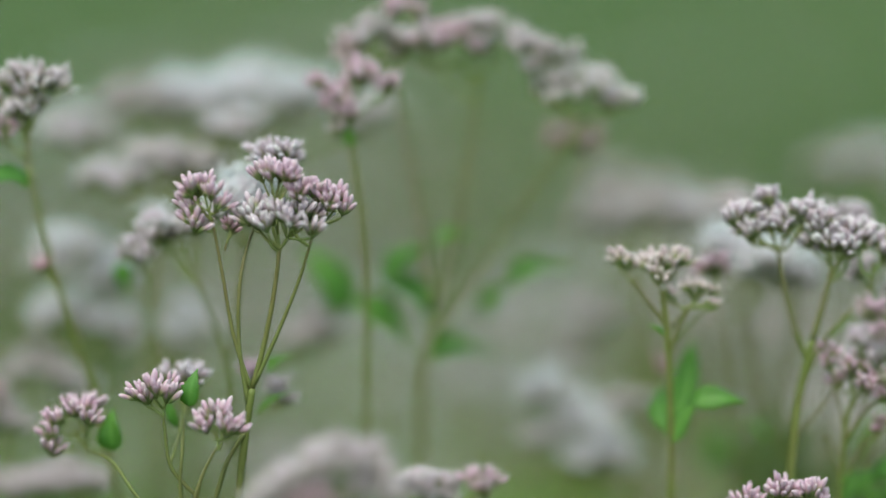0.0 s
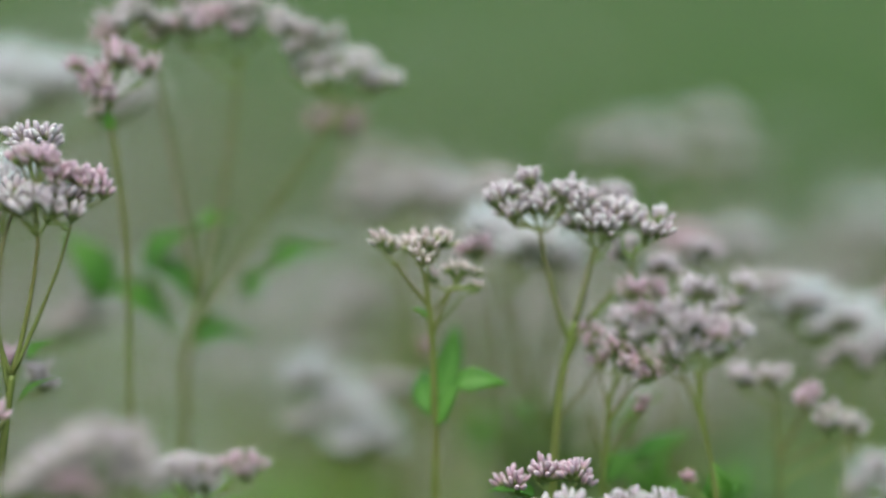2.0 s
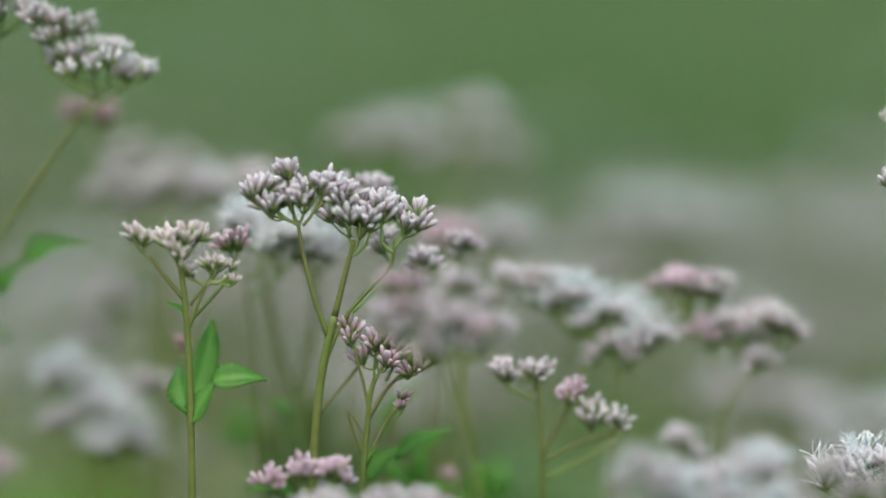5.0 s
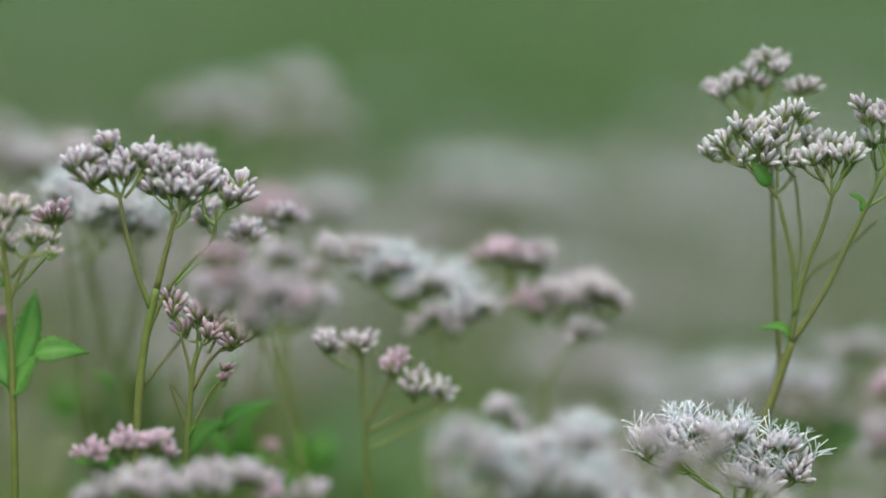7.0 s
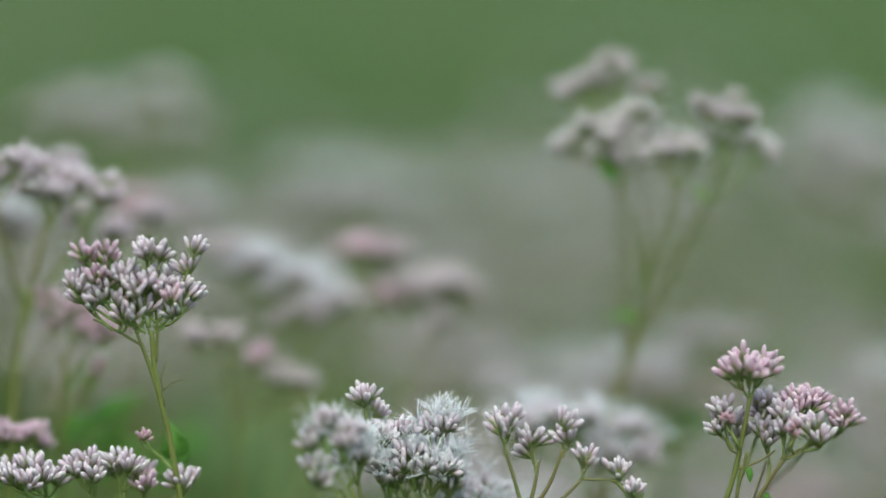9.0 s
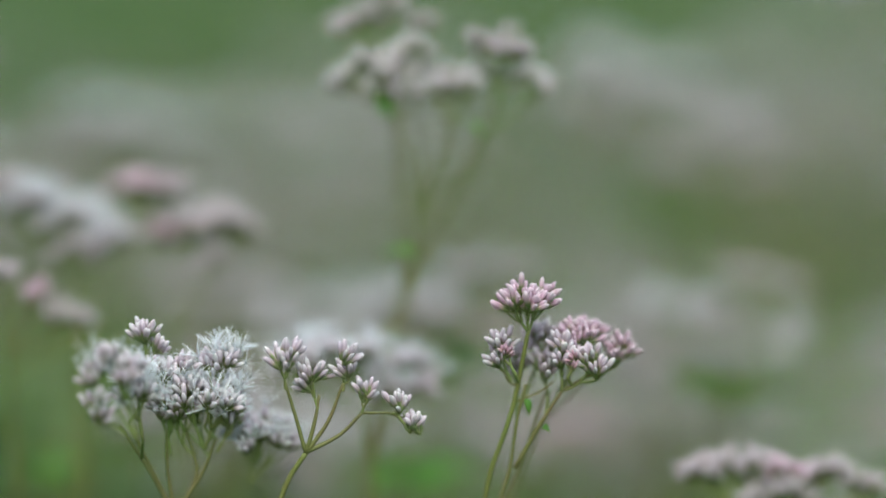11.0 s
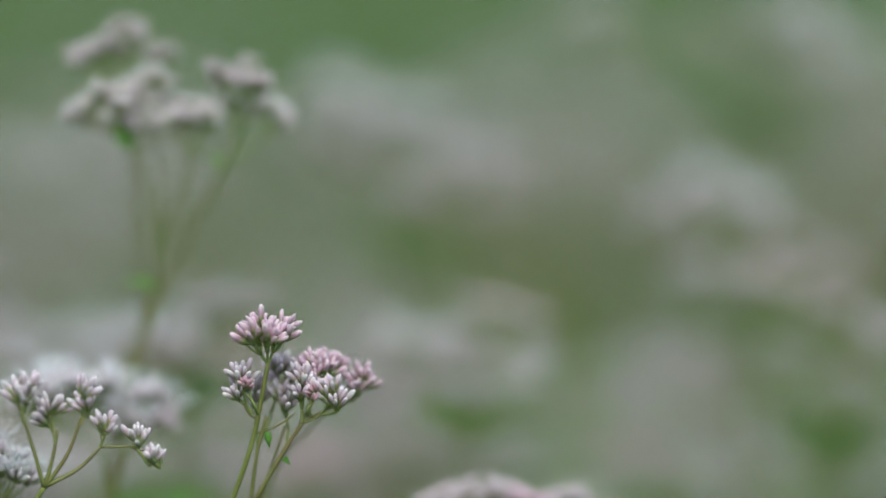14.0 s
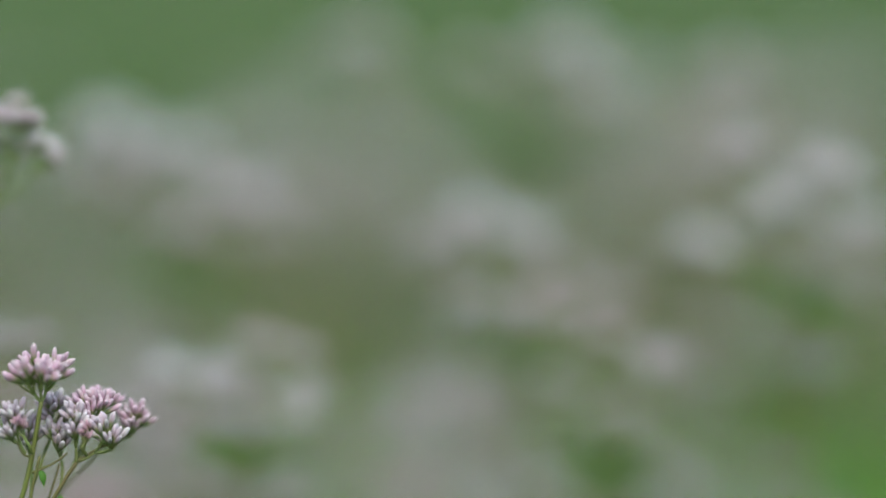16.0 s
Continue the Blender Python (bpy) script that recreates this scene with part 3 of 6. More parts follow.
leaf(p, (-0.2057, 0.8750, 0.9276), (-0.1944, 0.8777, 0.9385), 0.0087)
leaf(p, (-0.1924, 0.8749, 0.9382), (-0.1832, 0.8769, 0.9407), 0.0058)
leaf(p, (-0.1758, 0.8879, 0.9251), (-0.1608, 0.8908, 0.9318), 0.0088)
leaf(p, (-0.2143, 0.8730, 0.9219), (-0.1980, 0.8769, 0.9100), 0.0108)
leaf(p, (-0.1972, 0.8835, 0.9061), (-0.1788, 0.8873, 0.9090), 0.0102)
leaf(p, (-0.2199, 0.8845, 0.9172), (-0.2283, 0.8823, 0.9364), 0.0117)
leaf(p, (-0.1815, 0.8868, 0.9178), (-0.1758, 0.8879, 0.9267), 0.0073)

p = plant("boneset_plant", "white boneset in full bloom behind the pink ones", -0.2668, 0.9105)
stem(p, (-0.2668, 0.9105, -0.02), (-0.2666, 0.9015, 0.8767), (-0.2658, 0.9017, 0.9377), (-0.2642, 0.9022, 0.9588), r=0.00124)
head(p, -0.2769, 0.8985, 0.9725, 0.0258, 0.0110, "f", (-0.2694, 0.9007, 0.9544), 44, fine=False, dense=0.61)
head(p, -0.2640, 0.9023, 0.9754, 0.0258, 0.0110, "b", (-0.2642, 0.9022, 0.9544), 45, fine=False, dense=0.61)
head(p, -0.2496, 0.9064, 0.9760, 0.0293, 0.0118, "b", (-0.2585, 0.9039, 0.9543), 46, fine=False, dense=0.61)
head(p, -0.2351, 0.9102, 0.9751, 0.0207, 0.0110, "b", (-0.2527, 0.9055, 0.9542), 47, fine=False, dense=0.61)
head(p, -0.2940, 0.8930, 0.9652, 0.0240, 0.0125, "q", (-0.2763, 0.8986, 0.9544), 48, fine=False, dense=0.61)
head(p, -0.2191, 0.9141, 0.9682, 0.0190, 0.0095, "f", (-0.2463, 0.9073, 0.9542), 49, fine=False, dense=0.61)
head(p, -0.2207, 0.9139, 0.9690, 0.0173, 0.0079, "b", (-0.2469, 0.9071, 0.9542), 50, fine=False, dense=0.61)

p = plant("boneset_plant", "dusky pink boneset behind a taller one", -0.2670, 0.8791)
stem(p, (-0.2670, 0.8791, -0.02), (-0.2668, 0.8700, 0.8824), (-0.2663, 0.8702, 0.9268), (-0.2653, 0.8704, 0.9444), r=0.00112)
head(p, -0.2755, 0.8672, 0.9548, 0.0217, 0.0091, "q", (-0.2653, 0.8704, 0.9459), 51, fine=False, dense=0.5)
head(p, -0.2637, 0.8710, 0.9597, 0.0250, 0.0099, "f", (-0.2653, 0.8704, 0.9459), 52, fine=False, dense=0.5)
head(p, -0.2533, 0.8740, 0.9574, 0.0184, 0.0092, "f", (-0.2653, 0.8704, 0.9459), 53, fine=False, dense=0.5)
head(p, -0.2455, 0.8763, 0.9683, 0.0200, 0.0092, "q", (-0.2653, 0.8704, 0.9459), 54, fine=False, dense=0.5)

p = plant("boneset_plant", "white boneset seen between other stems", -0.2876, 0.8860)
stem(p, (-0.2876, 0.8860, -0.02), (-0.2874, 0.8770, 0.8774), (-0.2871, 0.8771, 0.8985), r=0.00124)
head(p, -0.2907, 0.8759, 0.9358, 0.0237, 0.0140, "b", (-0.2888, 0.8765, 0.8985), 55, fine=False, dense=0.54)
head(p, -0.2810, 0.8790, 0.9297, 0.0203, 0.0140, "b", (-0.2848, 0.8779, 0.8984), 56, fine=False, dense=0.54)
head(p, -0.2937, 0.8749, 0.9195, 0.0203, 0.0124, "b", (-0.2899, 0.8762, 0.8985), 57, fine=False, dense=0.54)
head(p, -0.2812, 0.8790, 0.9163, 0.0204, 0.0140, "b", (-0.2848, 0.8779, 0.8984), 58, fine=False, dense=0.54)
head(p, -0.2996, 0.8729, 0.9032, 0.0238, 0.0140, "f", (-0.2921, 0.8754, 0.8985), 59, fine=False, dense=0.54)
head(p, -0.2899, 0.8762, 0.8985, 0.0170, 0.0094, "q", (-0.2882, 0.8767, 0.8985), 60, fine=False, dense=0.54)
head(p, -0.2614, 0.8851, 0.9159, 0.0187, 0.0124, "b", (-0.2770, 0.8803, 0.8982), 61, fine=False, dense=0.54)
head(p, -0.2287, 0.8941, 0.9110, 0.0205, 0.0125, "f", (-0.2639, 0.8843, 0.8980), 62, fine=False, dense=0.54)
leaf(p, (-0.2857, 0.8775, 0.8954), (-0.2757, 0.8807, 0.9072), 0.0133, low=True)

p = plant("boneset_plant", "low pink boneset at the edge of the patch", -0.2958, 0.8552)
stem(p, (-0.2958, 0.8552, -0.02), (-0.2971, 0.8453, 0.8785), (-0.2982, 0.8449, 0.8859), r=0.00093)
head(p, -0.2975, 0.8452, 0.8947, 0.0148, 0.0092, "f", None, 63, fine=False, dense=0.76)
head(p, -0.3047, 0.8426, 0.9007, 0.0165, 0.0105, "p", None, 64, fine=False, dense=0.76)
head(p, -0.2848, 0.8494, 0.8782, 0.0282, 0.0106, "f", None, 65, fine=False, dense=0.76)
head(p, -0.2958, 0.8457, 0.8771, 0.0199, 0.0106, "f", None, 66, fine=False, dense=0.76)

p = plant("boneset_plant", "pale pink boneset behind the taller stems", -0.1506, 0.9599)
stem(p, (-0.1506, 0.9599, -0.02), (-0.1506, 0.9507, 0.8718), (-0.1523, 0.9505, 0.9031), (-0.1524, 0.9505, 0.9265), r=0.00124)
head(p, -0.1585, 0.9494, 0.9452, 0.0230, 0.0130, "f", (-0.1524, 0.9505, 0.9265), 67, fine=False, dense=0.43)
head(p, -0.1448, 0.9516, 0.9436, 0.0230, 0.0145, "f", (-0.1524, 0.9505, 0.9265), 68, fine=False, dense=0.43)
head(p, -0.1357, 0.9529, 0.9374, 0.0195, 0.0130, "q", (-0.1524, 0.9505, 0.9265), 69, fine=False, dense=0.43)
head(p, -0.1645, 0.9484, 0.9094, 0.0213, 0.0130, "f", (-0.1524, 0.9505, 0.9265), 70, fine=False, dense=0.43)
head(p, -0.1690, 0.9476, 0.9000, 0.0196, 0.0114, "f", (-0.1524, 0.9505, 0.9265), 71, fine=False, dense=0.43)

p = plant("boneset_plant", "low white boneset in bloom in the undergrowth", -0.1629, 0.9124)
stem(p, (-0.1629, 0.9124, -0.02), (-0.1629, 0.9034, 0.8573), (-0.1629, 0.9034, 0.8693), r=0.00112)
head(p, -0.1687, 0.9023, 0.8972, 0.0170, 0.0109, "b", (-0.1629, 0.9034, 0.8693), 72, fine=False, dense=0.65)
head(p, -0.1585, 0.9041, 0.8897, 0.0187, 0.0124, "b", (-0.1629, 0.9034, 0.8693), 73, fine=False, dense=0.65)
head(p, -0.1556, 0.9046, 0.8814, 0.0222, 0.0125, "b", (-0.1629, 0.9034, 0.8693), 74, fine=False, dense=0.65)
head(p, -0.1687, 0.9023, 0.8844, 0.0137, 0.0093, "q", (-0.1629, 0.9034, 0.8693), 75, fine=False, dense=0.65)
head(p, -0.1469, 0.9061, 0.8919, 0.0136, 0.0093, "f", (-0.1629, 0.9034, 0.8693), 76, fine=False, dense=0.65)

p = plant("boneset_plant", "pink boneset close to the ground in front of the rest", -0.1907, 0.7679)
stem(p, (-0.1907, 0.7679, -0.02), (-0.1907, 0.7578, 0.8848), (-0.1900, 0.7580, 0.8900), r=0.00099)
head(p, -0.2003, 0.7553, 0.8991, 0.0190, 0.0093, "f", (-0.1901, 0.7580, 0.8886), 77, fine=False, dense=0.68)
head(p, -0.1892, 0.7582, 0.9042, 0.0232, 0.0098, "f", (-0.1901, 0.7580, 0.8886), 78, fine=False, dense=0.68)
head(p, -0.1832, 0.7598, 0.8977, 0.0190, 0.0082, "f", (-0.1901, 0.7580, 0.8886), 79, fine=False, dense=0.68)
head(p, -0.1955, 0.7566, 0.8938, 0.0175, 0.0082, "p", (-0.1901, 0.7580, 0.8886), 80, fine=False, dense=0.68)
head(p, -0.2065, 0.7538, 0.8953, 0.0117, 0.0058, "f", (-0.1901, 0.7580, 0.8886), 81, fine=False, dense=0.68)

p = plant("boneset_plant", "small pink boneset beside a larger head", -0.1766, 0.8000)
stem(p, (-0.1766, 0.8000, -0.02), (-0.1766, 0.7900, 0.8787), (-0.1766, 0.7900, 0.8827), r=0.00081)
head(p, -0.1791, 0.7895, 0.8934, 0.0196, 0.0072, "f", (-0.1759, 0.7902, 0.8827), 82)
head(p, -0.1727, 0.7909, 0.8907, 0.0137, 0.0060, "f", (-0.1759, 0.7902, 0.8827), 83)
head(p, -0.1647, 0.7926, 0.8942, 0.0113, 0.0060, "p", (-0.1759, 0.7902, 0.8827), 84)

p = plant("boneset_plant", "young pink-green boneset with a pair of toothed leaves", -0.1273, 0.8549)
stem(p, (-0.1273, 0.8549, -0.02), (-0.1272, 0.8449, 0.8824), (-0.1274, 0.8449, 0.8990), (-0.1280, 0.8448, 0.9168), (-0.1290, 0.8446, 0.9278), (-0.1295, 0.8446, 0.9318), r=0.00099, thin=0.65)
branch(p, (-0.1289, 0.8447, 0.9239), (-0.1332, 0.8440, 0.9291), (-0.1368, 0.8435, 0.9343), r=0.00059)
branch(p, (-0.1277, 0.8448, 0.9168), (-0.1259, 0.8451, 0.9216), (-0.1229, 0.8455, 0.9280), r=0.00059)
branch(p, (-0.1273, 0.8449, 0.9223), (-0.1232, 0.8455, 0.9277), (-0.1184, 0.8597, 0.9313), r=0.00046)
head(p, -0.1394, 0.8431, 0.9387, 0.0102, 0.0060, "y", (-0.1365, 0.8435, 0.9329), 90, size=0.0042)
head(p, -0.1288, 0.8447, 0.9389, 0.0183, 0.0094, "y", (-0.1295, 0.8446, 0.9301), 91, dense=1.2)
head(p, -0.1186, 0.8612, 0.9359, 0.0139, 0.0066, "p", (-0.1186, 0.8612, 0.9290), 92)
head(p, -0.1221, 0.8457, 0.9326, 0.0099, 0.0058, "y", (-0.1227, 0.8456, 0.9270), 93, size=0.0034)
head(p, -0.1272, 0.8449, 0.9322, 0.0047, 0.0031, "y", (-0.1239, 0.8454, 0.9271), 94, size=0.0032)
head(p, -0.1175, 0.8463, 0.9310, 0.0034, 0.0033, "y", (-0.1223, 0.8456, 0.9277), 95, size=0.0032)
leaf(p, (-0.1223, 0.8456, 0.9038), (-0.1092, 0.8474, 0.9047), 0.0060, face=(0, -0.8, 0.6), sag=0.13)
leaf(p, (-0.1277, 0.8448, 0.8941), (-0.1212, 0.8458, 0.9044), 0.0055, face=(-0.5, -1, 0.4), sag=0.02)
leaf(p, (-0.1274, 0.8449, 0.8983), (-0.1243, 0.8680, 0.9175), 0.0063, face=(0.5, -1, 0.2), sag=0.05)
leaf(p, (-0.1278, 0.8448, 0.8962), (-0.1329, 0.8591, 0.9068), 0.0055, face=(-0.3, -1, 0.3))
leaf(p, (-0.1289, 0.8447, 0.9202), (-0.1327, 0.8441, 0.9233), 0.0016)
head(p, -0.1338, 0.8740, 0.9097, 0.0049, 0.0042, "d", None, 96, fine=False, dense=0.85, size=0.003)

p = plant("boneset_plant", "white-budded boneset spreading in a wide flat top", -0.0988, 0.8613)
stem(p, (-0.0988, 0.8613, -0.02), (-0.0986, 0.8514, 0.8818), (-0.0981, 0.8514, 0.8900), (-0.0957, 0.8517, 0.9094), (-0.0934, 0.8520, 0.9190), r=0.00124, thin=0.8)
branch(p, (-0.0950, 0.8518, 0.9142), (-0.0981, 0.8514, 0.9231), (-0.1008, 0.8511, 0.9341), (-0.1021, 0.8510, 0.9422), r=0.00073)
branch(p, (-0.0934, 0.8520, 0.9190), (-0.0906, 0.8523, 0.9300), (-0.0886, 0.8525, 0.9375), r=0.00086)
branch(p, (-0.0960, 0.8517, 0.9070), (-0.0906, 0.8523, 0.9190), (-0.0847, 0.8529, 0.9259), (-0.0799, 0.8534, 0.9314), (-0.0790, 0.8534, 0.9381), r=0.00053)
head(p, -0.1107, 0.8499, 0.9518, 0.0139, 0.0077, "w", (-0.1018, 0.8510, 0.9409), 97)
head(p, -0.1049, 0.8506, 0.9556, 0.0047, 0.0072, "w", (-0.1028, 0.8509, 0.9422), 98)
head(p, -0.1082, 0.8502, 0.9477, 0.0132, 0.0052, "w", (-0.1021, 0.8510, 0.9416), 99)
head(p, -0.0997, 0.8513, 0.9498, 0.0163, 0.0077, "w", (-0.1018, 0.8510, 0.9409), 100)
head(p, -0.0889, 0.8525, 0.9443, 0.0202, 0.0100, "q", (-0.0886, 0.8525, 0.9348), 101)
head(p, -0.0954, 0.8518, 0.9515, 0.0103, 0.0062, "w", (-0.1008, 0.8511, 0.9409), 102)
head(p, -0.0840, 0.8530, 0.9461, 0.0149, 0.0072, "w", (-0.0859, 0.8528, 0.9362), 103)
head(p, -0.1041, 0.8507, 0.9502, 0.0094, 0.0065, "w", (-0.1021, 0.8510, 0.9416), 104)
head(p, -0.0927, 0.8521, 0.9491, 0.0125, 0.0075, "w", (-0.0893, 0.8524, 0.9381), 105)
head(p, -0.0752, 0.8538, 0.9439, 0.0155, 0.0072, "w", (-0.0792, 0.8534, 0.9355), 106)
head(p, -0.0820, 0.8532, 0.9456, 0.0094, 0.0062, "w", (-0.0820, 0.8532, 0.9368), 107)
head(p, -0.0832, 0.8665, 0.9358, 0.0098, 0.0063, "w", (-0.0805, 0.8668, 0.9281), 108)
head(p, -0.0731, 0.8689, 0.9324, 0.0126, 0.0053, "w", (-0.0799, 0.8683, 0.9237), 109)
head(p, -0.0653, 0.8771, 0.9337, 0.0127, 0.0064, "w", None, 110)
head(p, -0.0884, 0.8750, 0.9478, 0.0175, 0.0056, "w", (-0.0909, 0.8748, 0.9353), 111, fine=False, dense=0.85)
branch(p, (-0.0976, 0.8515, 0.8939), (-0.0807, 0.8667, 0.9211), (-0.0809, 0.8667, 0.9295), (-0.0808, 0.8667, 0.9323), r=0.00040)

p = plant("boneset_plant", "white boneset in open bloom behind budded heads", -0.1042, 0.9077)
stem(p, (-0.1042, 0.9077, -0.02), (-0.1056, 0.8975, 0.8756), (-0.1092, 0.8971, 0.8930), (-0.1141, 0.8965, 0.9105), (-0.1176, 0.8961, 0.9265), r=0.00087)
branch(p, (-0.1085, 0.8972, 0.8930), (-0.1035, 0.8978, 0.9163), (-0.1049, 0.8976, 0.9249), r=0.00059)
branch(p, (-0.1049, 0.8976, 0.8815), (-0.1042, 0.8977, 0.9047), (-0.1019, 0.8980, 0.9220), r=0.00059)
branch(p, (-0.1056, 0.8978, 0.8467), (-0.1149, 0.8844, 0.8692), (-0.1173, 0.8841, 0.9066), (-0.1202, 0.8838, 0.9294), r=0.00059)
branch(p, (-0.1056, 0.8977, 0.8548), (-0.1106, 0.8969, 0.8668), (-0.1127, 0.8967, 0.9033), (-0.1148, 0.8964, 0.9249), r=0.00059)
branch(p, (-0.1056, 0.8977, 0.8537), (-0.0963, 0.8986, 0.8668), (-0.0935, 0.8988, 0.8960), (-0.0893, 0.8993, 0.9220), r=0.00059)
branch(p, (-0.1055, 0.8980, 0.8348), (-0.0825, 0.8903, 0.8687), (-0.0848, 0.8901, 0.8975), (-0.0855, 0.8900, 0.9205), r=0.00059)
branch(p, (-0.1055, 0.8981, 0.8233), (-0.0785, 0.9099, 0.8649), (-0.0751, 0.9102, 0.8915), (-0.0729, 0.9104, 0.9149), r=0.00059)
head(p, -0.1103, 0.8840, 0.9373, 0.0242, 0.0097, "b", (-0.1104, 0.8840, 0.9239), 112, fine=False, dense=0.8)
head(p, -0.1187, 0.8830, 0.9402, 0.0129, 0.0072, "b", (-0.1145, 0.8835, 0.9268), 113, fine=False, dense=0.8)
head(p, -0.1019, 0.8851, 0.9324, 0.0162, 0.0090, "b", (-0.1019, 0.8851, 0.9210), 114, fine=False, dense=0.8)
head(p, -0.1209, 0.9117, 0.9455, 0.0150, 0.0080, "f", (-0.1182, 0.9121, 0.9271), 115, fine=False, dense=0.95)
head(p, -0.0715, 0.9298, 0.9299, 0.0186, 0.0081, "p", None, 116, fine=False, dense=0.95)
head(p, -0.0603, 0.9627, 0.9259, 0.0192, 0.0128, "q", None, 117, fine=False, dense=0.72)
leaf(p, (-0.1085, 0.8853, 0.8879), (-0.1134, 0.8846, 0.8936), 0.0031)
leaf(p, (-0.1300, 0.9429, 0.8679), (-0.1277, 0.9432, 0.8817), 0.0076, face=(0, -1, 0.3))
leaf(p, (-0.1226, 0.9568, 0.8623), (-0.1241, 0.9566, 0.8764), 0.0077, face=(0, -1, 0.3), low=True)

p = plant("boneset_plant", "low pink boneset with dense buds and a drooping leaf", -0.0863, 0.8639)
stem(p, (-0.0863, 0.8639, -0.02), (-0.0866, 0.8539, 0.8815), (-0.0858, 0.8540, 0.8912), (-0.0847, 0.8541, 0.9009), (-0.0838, 0.8542, 0.9037), r=0.00087, thin=0.7)
branch(p, (-0.0853, 0.8540, 0.8961), (-0.0866, 0.8539, 0.9023), (-0.0881, 0.8537, 0.9081), r=0.00046)
branch(p, (-0.0853, 0.8540, 0.8940), (-0.0806, 0.8545, 0.9016), (-0.0769, 0.8548, 0.9051), r=0.00053)
branch(p, (-0.0863, 0.8539, 0.8815), (-0.0834, 0.8542, 0.8885), (-0.0796, 0.8546, 0.8951), (-0.0785, 0.8547, 0.8961), r=0.00046)
branch(p, (-0.0864, 0.8539, 0.8834), (-0.0901, 0.8535, 0.8954), (-0.0881, 0.8537, 0.8926), (-0.0866, 0.8539, 0.8898), r=0.00026)
head(p, -0.0899, 0.8535, 0.9163, 0.0103, 0.0050, "p", (-0.0877, 0.8538, 0.9092), 118, size=0.0042)
head(p, -0.0830, 0.8542, 0.9119, 0.0175, 0.0090, "p", (-0.0839, 0.8541, 0.9030), 119)
head(p, -0.0739, 0.8551, 0.9081, 0.0163, 0.0050, "p", (-0.0786, 0.8546, 0.9037), 120, size=0.0042)
head(p, -0.0786, 0.8546, 0.9109, 0.0110, 0.0063, "p", (-0.0813, 0.8544, 0.9030), 121)
head(p, -0.0773, 0.8548, 0.8984, 0.0063, 0.0040, "d", (-0.0786, 0.8546, 0.8943), 122, size=0.003)
leaf(p, (-0.0868, 0.8637, 0.8768), (-0.0781, 0.8645, 0.8859), 0.0069, face=(-0.2, -0.7, 1))
leaf(p, (-0.0802, 0.8643, 0.8817), (-0.0664, 0.8655, 0.8902), 0.0047, face=(0, -0.6, 1))
leaf(p, (-0.0863, 0.8539, 0.8829), (-0.0836, 0.8542, 0.8868), 0.0022)
leaf(p, (-0.0865, 0.9014, 0.8811), (-0.0779, 0.9022, 0.8957), 0.0058)

p = plant("boneset_plant", "pink-budded boneset just rising into view", -0.0975, 0.8438)
stem(p, (-0.0975, 0.8438, -0.02), (-0.0975, 0.8338, 0.8729), (-0.0972, 0.8339, 0.8784), r=0.00081)
head(p, -0.1070, 0.8326, 0.8849, 0.0117, 0.0049, "p", (-0.0982, 0.8337, 0.8777), 123)
head(p, -0.0991, 0.8336, 0.8868, 0.0138, 0.0059, "p", (-0.0975, 0.8338, 0.8784), 124)
head(p, -0.0919, 0.8345, 0.8854, 0.0129, 0.0052, "p", (-0.0968, 0.8339, 0.8777), 125)
leaf(p, (-0.1015, 0.8333, 0.8791), (-0.1121, 0.8320, 0.8812), 0.0054)

p = plant("boneset_plant", "leafy green boneset shoot without flower heads", -0.1122, 0.9666)
stem(p, (-0.1122, 0.9666, -0.02), (-0.1121, 0.9566, 0.8471), (-0.1113, 0.9567, 0.8690), r=0.00087)
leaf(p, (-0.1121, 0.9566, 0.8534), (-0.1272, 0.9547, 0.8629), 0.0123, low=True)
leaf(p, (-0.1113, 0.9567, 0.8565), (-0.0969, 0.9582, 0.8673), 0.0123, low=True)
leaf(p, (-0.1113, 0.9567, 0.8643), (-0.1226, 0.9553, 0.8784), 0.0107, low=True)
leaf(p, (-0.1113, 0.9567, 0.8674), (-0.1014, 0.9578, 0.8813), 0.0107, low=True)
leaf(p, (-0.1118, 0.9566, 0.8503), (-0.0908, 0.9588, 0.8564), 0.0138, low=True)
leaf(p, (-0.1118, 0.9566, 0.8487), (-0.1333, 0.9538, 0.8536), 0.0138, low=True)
leaf(p, (-0.1113, 0.9567, 0.8690), (-0.1120, 0.9566, 0.8876), 0.0092, low=True)
leaf(p, (-0.0603, 0.9163, 0.8624), (-0.0567, 0.9166, 0.8728), 0.0103, face=(0, -1, 0.4))

p = plant("boneset_plant", "leafy green boneset shoot with fresh pointed leaves", -0.0771, 0.8972)
stem(p, (-0.0771, 0.8972, -0.02), (-0.0770, 0.8872, 0.8545), (-0.0762, 0.8872, 0.8632), (-0.0755, 0.8873, 0.8805), r=0.00074)
leaf(p, (-0.0783, 0.8870, 0.8690), (-0.0902, 0.8859, 0.8828), 0.0040, face=(0, -0.7, 0.8))
leaf(p, (-0.0762, 0.8872, 0.8704), (-0.0752, 0.8873, 0.8848), 0.0043, face=(0, -0.7, 0.8))
leaf(p, (-0.0685, 0.8879, 0.8602), (-0.0536, 0.8889, 0.8761), 0.0045, face=(0, -0.7, 0.8))
leaf(p, (-0.0762, 0.8872, 0.8661), (-0.0656, 0.8881, 0.8739), 0.0043, face=(0, -0.7, 0.8))
leaf(p, (-0.0763, 0.8872, 0.8617), (-0.0840, 0.8865, 0.8705), 0.0043, face=(0, -0.7, 0.8))
